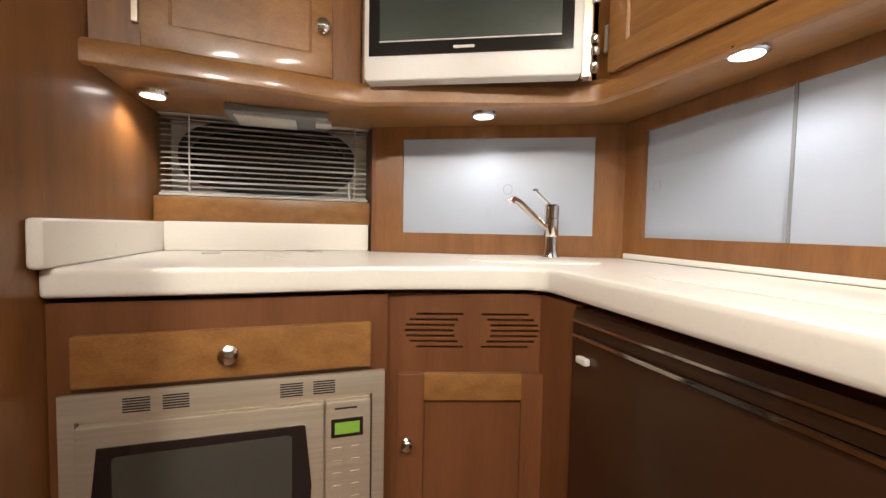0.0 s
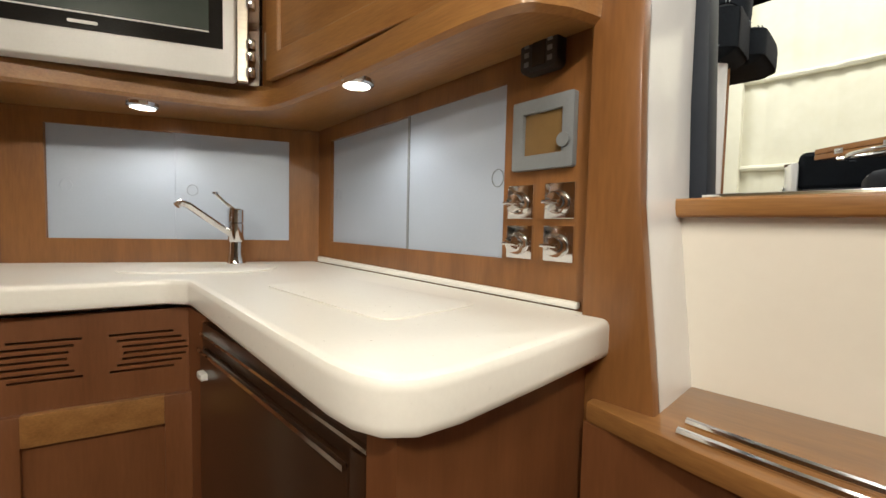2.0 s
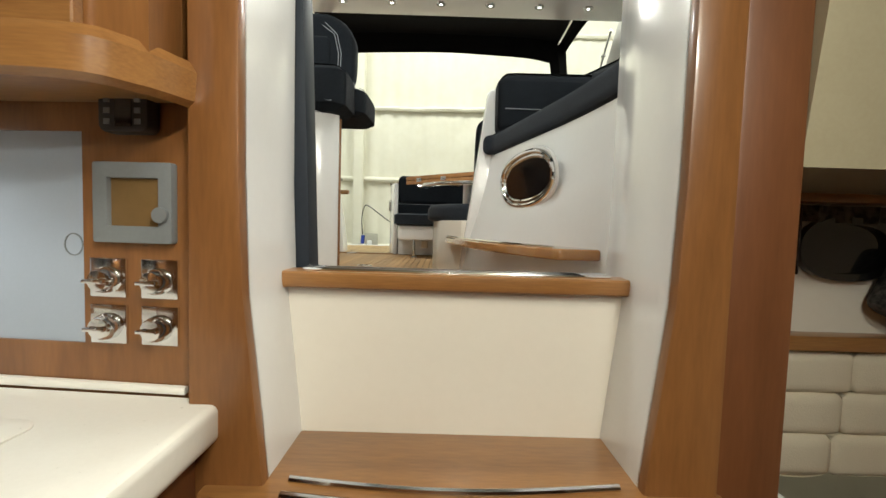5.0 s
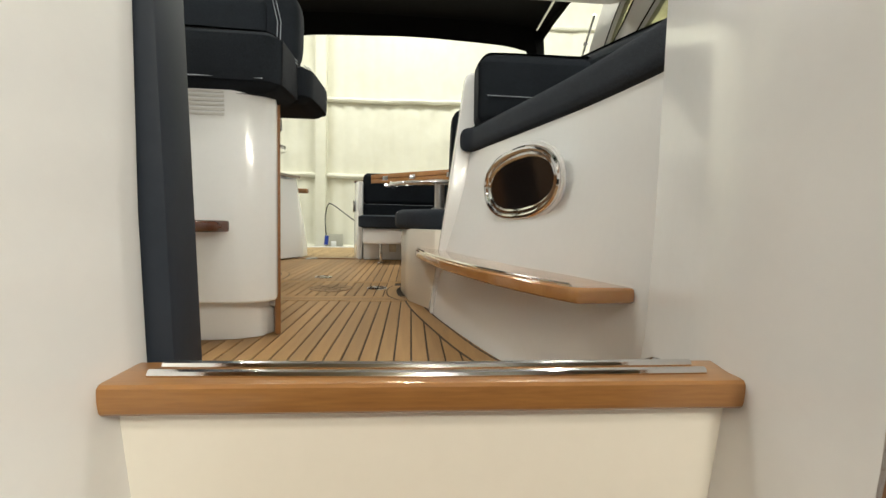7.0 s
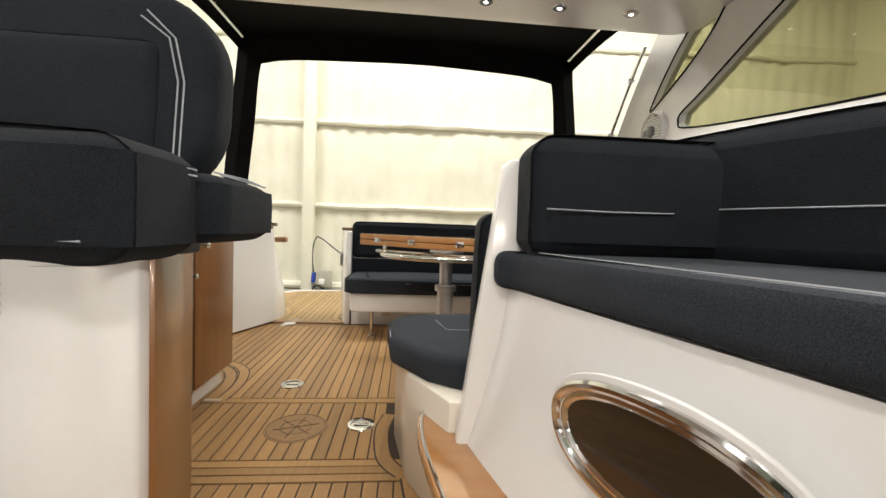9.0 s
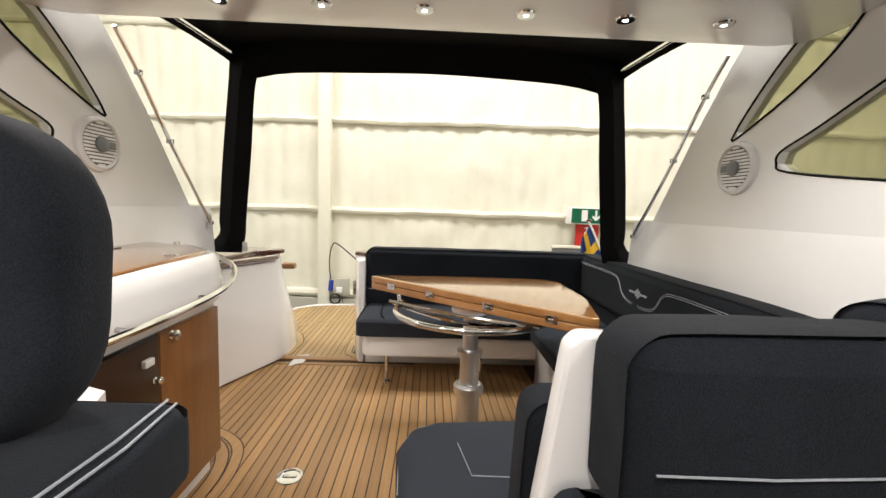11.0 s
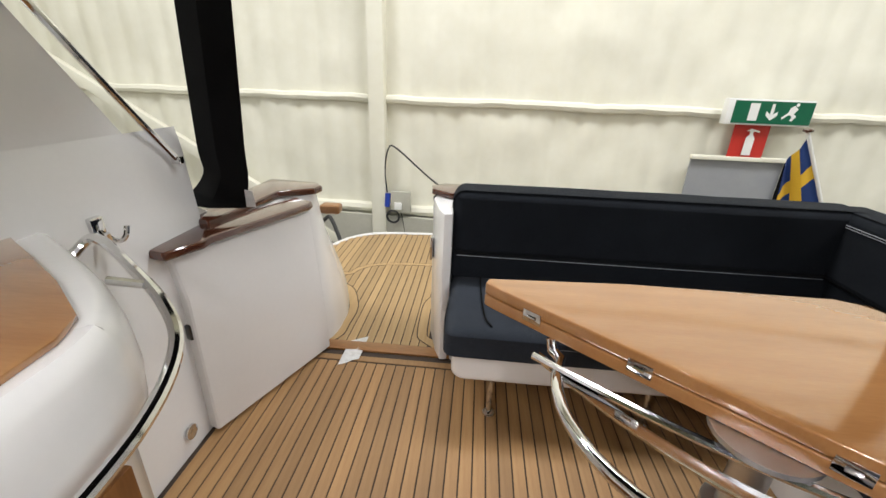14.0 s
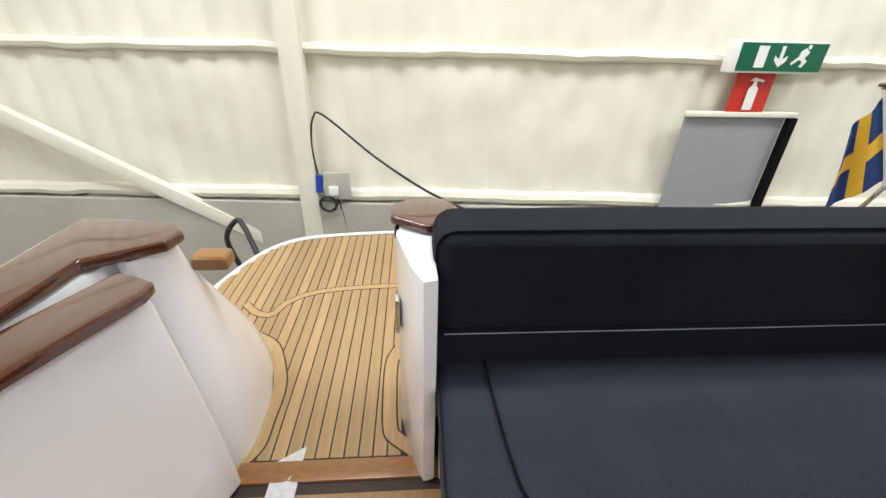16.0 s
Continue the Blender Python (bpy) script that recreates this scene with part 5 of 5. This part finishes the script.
# transom: sofa back, passage, open door
tr = thing("transom_moulding", "white transom moulding behind the aft bench", "transom")
part("back", box(-0.20, 5.105, DECK, 1.9, 5.28, 1.40, 0.02, 3), M_WHITE, tr)
part("end_post", plate([(-0.21, 4.85), (-0.24, 4.92), (-0.285, 5.10), (-0.28, 5.30), (-0.12, 5.31), (-0.12, 5.11), (-0.178, 5.09), (-0.172, 4.86)], 0.786, Matrix.Translation((0, 0, DECK)), bev=0.012), M_WHITE, tr)
part("cap", plate([(-0.30, 5.16), (-0.31, 5.24), (-0.25, 5.30), (-0.13, 5.30), (-0.10, 5.24), (-0.10, 5.11), (-0.2, 5.09)], 0.03, Matrix.Translation((0, 0, 1.488)), bev=0.010, seg=3), M_CAP, tr, "lacquered mahogany cap")
part("latch", box(-0.29, 5.13, 1.455, -0.262, 5.17, 1.485, 0.005), M_BLACKG, tr)
part("catch_plate", box(-0.290, 5.03, 1.18, -0.276, 5.07, 1.30, 0.004), M_CHROME, tr)

td = thing("transom_door", "white transom door swung open with a lacquered mahogany cap", "door")
D0, D1 = Vector((-1.03, 4.27)), Vector((-0.785, 4.875))
md = upright(D0, D1)
DL = (D1 - D0).length
part("leaf", plate([(0.0, DECK + 0.012), (DL, DECK + 0.012), (DL - 0.01, 0.95), (DL - 0.06, 1.475), (-0.03, 1.475), (-0.005, 1.3)], -0.085, md, bev=0.016, seg=3), M_WHITE, td, "white moulded leaf")
part("cap", plate([(-0.07, 0.045), (0.06, 0.05), (0.10, 0.028), (DL - 0.09, 0.028), (DL - 0.05, 0.01), (DL - 0.045, -0.10), (-0.05, -0.11), (-0.085, -0.03)], 0.032, Matrix(((md[0][0], md[0][2], 0, D0.x), (md[1][0], md[1][2], 0, D0.y), (0, 0, 1, 1.485), (0, 0, 0, 1))), bev=0.012, seg=3), M_CAP, td, "lacquered mahogany cap")
part("bolt", box(-0.012, 1.14, -0.05, 0.0, 1.20, -0.02, 0.003, m=md), M_BLACKG, td)
tq = thing("transom_quarter", "white transom corner moulding with mahogany capping", "transom")
part("moulding", plate([(-1.09, 4.50), (-1.02, 4.52), (-0.94, 4.93), (-0.92, 4.95), (-0.90, 5.03), (-0.93, 5.20), (-1.02, 5.36), (-1.4, 5.36), (-1.4, 4.50)], 0.42, Matrix.Translation((0, 0, DECK)), bev=0.012), M_WHITE, tq)
part("coaming", plate([(-1.20, 4.46), (-1.05, 4.46), (-1.0, 4.75), (-0.96, 4.93), (-0.93, 4.99), (-0.93, 5.08), (-1.20, 5.12)], 0.86, Matrix.Translation((0, 0, 0.64)), bev=0.012), M_WHITE, tq)
flare_rows = []
for z, k in ((DECK, 0.0), (0.82, 0.06), (0.95, 0.20), (1.1, 0.42), (1.25, 0.66), (1.38, 0.86), (1.505, 1.0)):
    foot = ((-0.91, 4.92), (-0.85, 4.91), (-0.805, 5.0), (-0.80, 5.14), (-0.815, 5.28), (-0.90, 5.50), (-1.10, 5.56))
    head = ((-0.94, 4.93), (-0.90, 4.93), (-0.868, 4.98), (-0.866, 5.03), (-0.885, 5.075), (-0.95, 5.11), (-1.10, 5.13))
    flare_rows.append(smooth_line([(a[0] + (c[0] - a[0]) * k, a[1] + (c[1] - a[1]) * k, z) for a, c in zip(foot, head)], 4))
part("end_flare", loft(flare_rows), M_WHITE, tq, "smoothly flared white corner")
part("cap", plate([(-1.13, 4.46), (-1.03, 4.44), (-1.0, 4.66), (-0.98, 4.88), (-0.90, 4.93), (-0.84, 4.97), (-0.825, 5.03), (-0.87, 5.09), (-1.13, 5.12)], 0.032, Matrix.Translation((0, 0, 1.505)), bev=0.012, seg=3), M_CAP, tq, "lacquered mahogany cap")
part("step_block", box(-0.88, 5.10, 1.365, -0.775, 5.17, 1.415, 0.018, 3), M_WOODH, tq, "small teak pad")
tpz = thing("tape_strip", "strip of crinkled clear tape", "tape", group="tape strips")
part("strip", loft([[(-0.705 + 0.03 * i, 4.74 + 0.05 * j + 0.02 * i, DECK + 0.006 + 0.006 * noise.noise(Vector((i * 1.7, j * 1.3, 0)))) for i in range(4)] for j in range(5)], 0.001), M_TAPE, tpz)
tpz = thing("tape_strip", "strip of crinkled clear tape", "tape", group="tape strips")
part("strip", loft([[(-1.10 + 0.05 * i, 4.545 - 0.004 * j, 1.565 + 0.035 * j + 0.008 * noise.noise(Vector((i * 1.7, j * 1.3, 5)))) for i in range(5)] for j in range(3)], 0.001), M_TAPE, tpz)

# ---- table ----
tb = thing("table", "folding varnished wooden cockpit table on a telescopic aluminium pedestal", "table")
to = [(-0.03, 4.215), (0.0, 4.185), (0.97, 3.365), (1.005, 3.375), (1.09, 3.75), (1.09, 4.16), (1.05, 4.24), (0.98, 4.27), (0.4, 4.275), (-0.02, 4.245)]
for nm, z in (("tabletop", 1.447), ("tabletop", 1.408)):
    part(nm, plate(to, 0.036, Matrix.Translation((0, 0, z)), bev=0.006, seg=3), M_TABLE, tb, "varnished wooden table leaf")
mh = upright((0.0, 4.185), (0.97, 3.365))
for u in (0.13, 0.42, 0.78, 1.10):
    h_ = part("hinge", box(u - 0.028, 1.428, 0.0, u + 0.028, 1.462, 0.004, 0.001, m=mh), M_CHROME, tb, "small chrome hinge")
    part("hinge_pin", tube([mh @ Vector((u - 0.012, 1.4455, 0.006)), mh @ Vector((u + 0.012, 1.4455, 0.006))], 0.005, 8), M_CHROME, h_)
PX, PY = 0.53, 3.79
part("pedestal_foot", lathe([(0.155, 0), (0.155, 0.012), (0.13, 0.022), (0.075, 0.03), (0.068, 0.06), (0.06, 0.07)], Matrix.Translation((PX, PY, DECK)), 36), M_ALU, tb)
for i in range(4):
    a = math.pi / 4 + i * math.pi / 2
    part("bolt", lathe([(0.009, 0), (0.008, 0.005), (0.001, 0.007)], Matrix.Translation((PX + 0.128 * math.cos(a), PY + 0.128 * math.sin(a), DECK + 0.020)), 10), M_CHROME, tb)
part("pedestal_column", lathe([(0.058, 0.06), (0.058, 0.27), (0.075, 0.275), (0.076, 0.31), (0.062, 0.32), (0.048, 0.32), (0.048, 0.46), (0.064, 0.465), (0.065, 0.495), (0.052, 0.50), (0.038, 0.50), (0.038, 0.70)], Matrix.Translation((PX, PY, DECK)), 32), M_ALU, tb)
part("top_plate", lathe([(0.10, 0), (0.10, 0.012)], Matrix.Translation((PX, PY, 1.395)), 28), M_ALU, tb)
ring = [(0.545 + 0.40 * math.cos(a), 3.89 + 0.37 * math.sin(a) , 1.368) for a in [radians(158 + 7.0 * i) for i in range(25)]]
rr_ = [Vector((p[0], p[1], p[2])) for p in ring]
part("rim_handle", tube([Vector((0.15, 4.06, 1.41)), Vector((0.155, 4.05, 1.38))] + rr_ + [Vector((0.92, 3.66, 1.38)), Vector((0.93, 3.68, 1.405))], 0.015, 12), M_CHROME, tb, "curved polished steel rim under the table")
part("stay", loft([[Vector((0.12 + 0.7 * t, 4.0 - 0.42 * t - 0.16 * math.sin(math.pi * t) + o, 1.372)) for t in [i / 10 for i in range(11)]] for o in (0.0, 0.05)], 0.006), M_CHROME, tb, "flat polished steel stay")
part("stay", tube([Vector((0.10 + 0.72 * t, 4.02 - 0.44 * t - 0.05 * math.sin(math.pi * t), 1.38)) for t in [i / 10 for i in range(11)]], 0.010, 8), M_CHROME, tb)
part("stay_plate", box(0.50, 3.60, 1.366, 0.72, 3.66, 1.372, 0.002), M_CHROME, tb)

# ---- hangar wall fittings ----
def wallbox(x0, z0, x1, z1, d, out=0.0, bev=0.0):
    y = wall_y((x0 + x1) / 2) - 0.06 - out
    return box(x0, y - d, z0, x1, y, z1, bev)


ex = thing("exit_sign", "green emergency exit sign in a white case", "sign")
part("case", wallbox(2.16, 1.74, 2.99, 1.965, 0.09, 0.03, 0.01), M_PURE, ex)
part("face", wallbox(2.22, 1.755, 2.98, 1.95, 0.003, 0.1205), M_GREEN, ex)
def sgn(pts, out=0.124, mat_=None):
    y = wall_y(2.6) - 0.06 - out
    return plate(pts, 0.002, Matrix.Translation((0, y, 0)) @ pose(0, 0, 0, 90))
part("door_symbol", sgn(rect(2.37, 1.78, 2.46, 1.93)), M_PURE, ex)
part("arrow_symbol", sgn([(2.575, 1.93), (2.605, 1.93), (2.605, 1.84), (2.645, 1.865), (2.645, 1.83), (2.59, 1.785), (2.535, 1.83), (2.535, 1.865), (2.575, 1.84)]), M_PURE, ex)
part("figure_symbol", join(sgn([(2.755, 1.90), (2.79, 1.92), (2.83, 1.89), (2.80, 1.85), (2.83, 1.83), (2.80, 1.785), (2.775, 1.79), (2.79, 1.825), (2.755, 1.84), (2.70, 1.80), (2.69, 1.815), (2.745, 1.86)]), sgn(oval(2.815, 1.928, 0.016, 0.016, 12))), M_PURE, ex)
ex.scale, ex.location = (0.9, 1, 1), (0.215, 0, 0)
fe = thing("extinguisher_sign", "red fire extinguisher sign with a white pictogram", "sign")
part("face", wallbox(2.30, 1.44, 2.62, 1.735, 0.004, 0.06), M_RED, fe)
part("bottle_symbol", sgn([(2.42, 1.46), (2.50, 1.46), (2.50, 1.62), (2.475, 1.65), (2.475, 1.68), (2.53, 1.67), (2.53, 1.685), (2.45, 1.705), (2.41, 1.68), (2.445, 1.68), (2.445, 1.65), (2.42, 1.62)], 0.068), M_PURE, fe)
gd = thing("door_hangar", "grey hangar door in a deep recess under the signs", "door", kind="structure")
part("leaf", wallbox(2.0, -1.2, 2.86, 1.40, 0.02, 0.02), M_DOORG, gd)
part("reveal", wallbox(2.86, -1.2, 2.92, 1.40, 0.06, 0.02), M_BLACK, gd)
part("head", wallbox(1.98, 1.40, 2.94, 1.44, 0.06, 0.02, 0.01), M_FOAM, gd)
so_ = thing("power_socket", "grey wall socket box with a blue industrial plug", "socket")
part("box", wallbox(-1.02, 0.62, -0.80, 0.86, 0.05, 0.06, 0.006), M_DIRTY, so_)
part("outlet", wallbox(-0.98, 0.66, -0.90, 0.74, 0.03, 0.11, 0.006), M_PURE, so_)
yw = wall_y(-1) - 0.14
part("plug", tube([(-1.06, yw, 0.83), (-1.07, yw - 0.01, 0.68)], 0.032, 12), M_BLUEP, so_, "blue plug")
cb = thing("cable", "thin dark cable hanging along the hangar wall", "cable")
part("cord", tube(smooth_line([(-1.07, yw, 0.84), (-1.09, yw, 1.10), (-1.05, yw, 1.32), (-0.95, yw - 0.02, 1.33), (-0.5, yw - 0.3, 1.05), (0.0, yw - 1.0, 0.98), (0.5, yw - 1.5, 1.0)], 8), 0.009, 6), M_PLASTIC, cb)
part("coil", tube([(-1.0 + 0.07 * math.cos(a), yw - 0.03, 0.57 + 0.07 * math.sin(a)) for a in [2 * math.pi * i / 24 for i in range(24)]], 0.013, 6, True), M_PLASTIC, cb)
part("tail", tube(smooth_line([(-0.93, yw, 0.66), (-0.88, yw, 0.45), (-0.85, yw, 0.1)], 5), 0.009, 6), M_PLASTIC, cb)

fl = thing("ensign", "blue and yellow cross flag hanging on a white staff", "flag")
F0, F1 = Vector((2.12, 5.85, 1.36)), Vector((1.91, 5.90, 1.81))
part("staff", tube([F0 - Vector((0, 0, 0.0)), F1], 0.012, 10), M_PURE, fl)
part("staff_foot", tube([F0, (1.80, 5.90, DECK)], 0.012, 8), M_CHROME, fl)
part("truck", lathe([(0.012, 0), (0.028, 0.005), (0.028, 0.018), (0.012, 0.025)], Matrix.Translation(F1), 16), M_CAP, fl)
def cloth(u0, u1, v0, v1):
    rows_ = []
    for i in range(7):
        u = u0 + (u1 - u0) * i / 6
        rows_.append([F1 + (F0 - F1) * (0.06 + 0.86 * (v0 + (v1 - v0) * j / 6)) + Vector((-0.27 * u * (0.35 + 0.65 * (v0 + (v1 - v0) * j / 6)), 0.03 * math.sin(9 * u + 2) * u, -0.20 * u)) for j in range(7)])
    return loft(rows_, 0.002)
for u0, u1, yy in ((0, 0.36, 0), (0.36, 0.56, 1), (0.56, 1.0, 0)):
    for v0, v1, zz in ((0, 0.4, 0), (0.4, 0.6, 1), (0.6, 1.0, 0)):
        part("cloth", cloth(u0, u1, v0, v1), M_FLAGY if yy or zz else M_FLAGB, fl, "flag cloth panel")
lr = thing("boarding_rail", "dark steel boarding ladder rail beyond the platform", "rail")
part("rail", tube(smooth_line([(-1.43, 6.58, 0.45), (-1.50, 6.6, 0.70), (-1.42, 6.62, 0.83), (-1.36, 6.58, 0.80), (-1.24, 6.41, 0.69)], 6), 0.018, 8), M_PLASTIC, lr)

# ---- deck fittings ----
for x, y in ((-0.275, 3.50), (0.125, 3.055)):
    t = thing("deck_ring", "flush polished steel lifting ring in the teak deck", "deck fitting", group="deck rings")
    part("rim", lathe([(0.058, 0), (0.056, 0.005), (0.044, 0.006), (0.042, 0.002)], Matrix.Translation((x, y, DECK)), 28), M_CHROME, t)
    part("cup", lathe([(0.041, 0.001), (0.03, 0.0015), (0.001, 0.0015)], Matrix.Translation((x, y, DECK)), 24), M_ALU, t)
    part("lift", box(x - 0.03, y - 0.009, DECK + 0.002, x + 0.03, y + 0.009, DECK + 0.006, 0.002), M_CHROME, t)
t = thing("hatch_emblem", "round inlaid emblem in the teak deck", "deck emblem")
part("disc", lathe([(0.125, 0), (0.124, 0.002), (0.001, 0.002)], Matrix.Translation((-0.135, 3.035, DECK)), 36), mat("emblem_teak", (0.27, 0.16, 0.075), (0.20, 0.115, 0.05), 0.6, scale=30), t)
part("emblem_line", join(*[tube([(-0.135 + r * math.cos(a), 3.035 + r * math.sin(a), DECK + 0.0022) for a in [2 * math.pi * i / 30 for i in range(30)]], 0.0011, 4, True) for r in (0.115, 0.06)] + [tube([(-0.135 - 0.09 * math.cos(a), 3.035 - 0.09 * math.sin(a), DECK + 0.0025), (-0.135 + 0.09 * math.cos(a), 3.035 + 0.09 * math.sin(a), DECK + 0.0025)], 0.0014, 4) for a in (0.3, 1.35, 2.4)]), M_CAULK, t)
part("hinge_plate", box(-0.62, 3.28, DECK + 0.001, -0.54, 3.31, DECK + 0.005, 0.001), M_STEEL, bpy.data.objects["deck_cockpit"], "small steel hinge plate")

# ---- swim platform ----
pf = thing("platform", "white edged teak swim platform behind the transom", "swim platform", kind="structure")
arc = smooth_line([(-1.30, 5.2, 0), (-1.36, 5.8, 0), (-1.30, 6.17, 0), (-1.12, 6.52, 0), (-0.75, 6.66, 0), (0.28, 6.72, 0), (1.3, 6.66, 0), (1.68, 6.52, 0), (1.86, 6.17, 0), (1.9, 5.2, 0)], 6)
part("slab", plate([(p.x, p.y) for p in arc], 0.06, Matrix.Translation((0, 0, DECK - 0.066)), bev=0.01), M_WHITE, pf)
part("rim", tube([p + Vector((0, 0, DECK - 0.004)) for p in arc], 0.014, 8), M_WHITE, pf)
part("caulk_bed", plate([(0.28 + (p.x - 0.28) * 0.985, p.y - 0.02 if p.y > 5.3 else 4.95) for p in arc], 0.004, Matrix.Translation((0, 0, DECK - 0.0055))), M_CAULK, pf)
part("door_sill", box(-0.82, 4.87, DECK - 0.004, -0.14, 4.945, DECK + 0.008, 0.004), M_WOODH, pf, "wooden door sill")

# ---- teak planks ----
_cache = {}
def plank(parent, x0, x1, y0, y1, z=DECK, name="plank", wood=M_TEAK):
    if y1 - y0 < 0.03:
        return
    key = (round(x1 - x0, 3), round(y1 - y0, 3), wood.name)
    if key not in _cache:
        b = box(-key[0] / 2, -key[1] / 2, -0.005, key[0] / 2, key[1] / 2, 0.0, 0.0012, 1)
        me = bpy.data.meshes.new("plank")
        b.to_mesh(me)
        b.free()
        me.materials.append(wood)
        _cache[key] = me
    ob = new(name, _cache[key])
    ob.location = ((x0 + x1) / 2, (y0 + y1) / 2, z)
    ob.parent = parent


deck = bpy.data.objects["deck_cockpit"]
W, G = 0.044, 0.0055
x = -1.06
while x < 1.05:
    segs = [(1.12, 2.66), (2.80, 3.27), (3.33, 4.78)]
    if x > 0.22:
        segs = [(1.12, 2.66)] if x < 0.74 else []
        if x > 0.22:
            segs.append((3.33, 4.86))
    if x < -0.75:
        segs = [(3.62, 4.78)] if x < -0.72 else segs
    for a, b_ in segs:
        plank(deck, x, x + W, a, b_)
    x += W + G
for y0, y1, xa, xb in ((2.668, 2.705, -0.75, 0.40), (2.712, 2.75, -0.75, 0.40), (2.756, 2.792, -0.75, 0.40), (3.278, 3.322, -0.75, 0.30), (4.79, 4.83, -1.0, 1.04), (4.835, 4.862, -0.86, -0.14)):
    plank(deck, xa, xb, y0, y1, DECK + 0.0006, "cross_plank")


def curved(pts, w, parent, wood=M_TEAK):
    P = smooth_line([(*p, 0) for p in pts], 6)
    L_, R_ = [], []
    for i, p in enumerate(P):
        d_ = (P[min(i + 1, len(P) - 1)] - P[max(i - 1, 0)]).normalized()
        n_ = Vector((-d_.y, d_.x, 0))
        L_.append(p + n_ * w / 2 + Vector((0, 0, DECK + 0.0012)))
        R_.append(p - n_ * w / 2 + Vector((0, 0, DECK + 0.0012)))
    part("margin_caulk", loft([[q + (q - r_) * 0.13 - Vector((0, 0, 0.0005)) for q, r_ in zip(L_, R_)], [r_ + (r_ - q) * 0.13 - Vector((0, 0, 0.0005)) for q, r_ in zip(L_, R_)]], 0.001), M_CAULK, parent)
    part("margin_plank", loft([L_, R_], 0.001), wood, parent, "curved teak margin plank")


curved([(0.74, 1.25), (0.71, 1.45), (0.53, 1.80), (0.42, 2.2), (0.355, 2.5), (0.33, 2.68)], 0.06, deck)
curved([(0.30, 2.70), (0.235, 2.80), (0.215, 3.0), (0.24, 3.15)], 0.05, deck)
curved([(-0.60, 3.28), (-0.60, 3.50), (-0.66, 3.68), (-0.80, 3.80), (-1.0, 3.83)], 0.05, deck)
curved([(-0.545, 3.30), (-0.545, 3.52), (-0.61, 3.73), (-0.78, 3.86), (-1.0, 3.89)], 0.045, deck)


def plat_end(x):
    for a, c in zip(arc, arc[1:]):
        if a.y > 5.5 and a.x <= x <= c.x:
            return a.y + (c.y - a.y) * (x - a.x) / max(1e-6, c.x - a.x) - 0.03
    return 5.5


x = -1.32
while x < 1.85:
    e = plat_end(x + W / 2)
    if -0.86 < x < -0.29:
        plank(pf, x, x + W, 4.955, e, wood=M_TEAKP)
    else:
        plank(pf, x, x + W, 5.50 if x <= -0.86 else 5.34, e, wood=M_TEAKP)
    x += W + G
curved([(-1.12, 5.86), (-1.04, 5.78), (-0.96, 5.765), (-0.91, 5.86), (-0.80, 5.945), (-0.60, 5.99), (-0.29, 6.01), (0.3, 6.02), (1.4, 5.98)], 0.036, pf, M_TEAKP)
curved([(-0.90, 4.885), (-0.835, 4.945), (-0.79, 5.01), (-0.786, 5.12), (-0.785, 5.26), (-0.815, 5.38), (-0.885, 5.53), (-0.98, 5.60)], 0.05, pf, M_TEAKP)
curved([(-0.17, 4.89), (-0.24, 4.97), (-0.30, 5.02), (-0.325, 5.06), (-0.335, 5.2), (-0.335, 5.40), (-0.30, 5.50)], 0.05, pf, M_TEAKP)
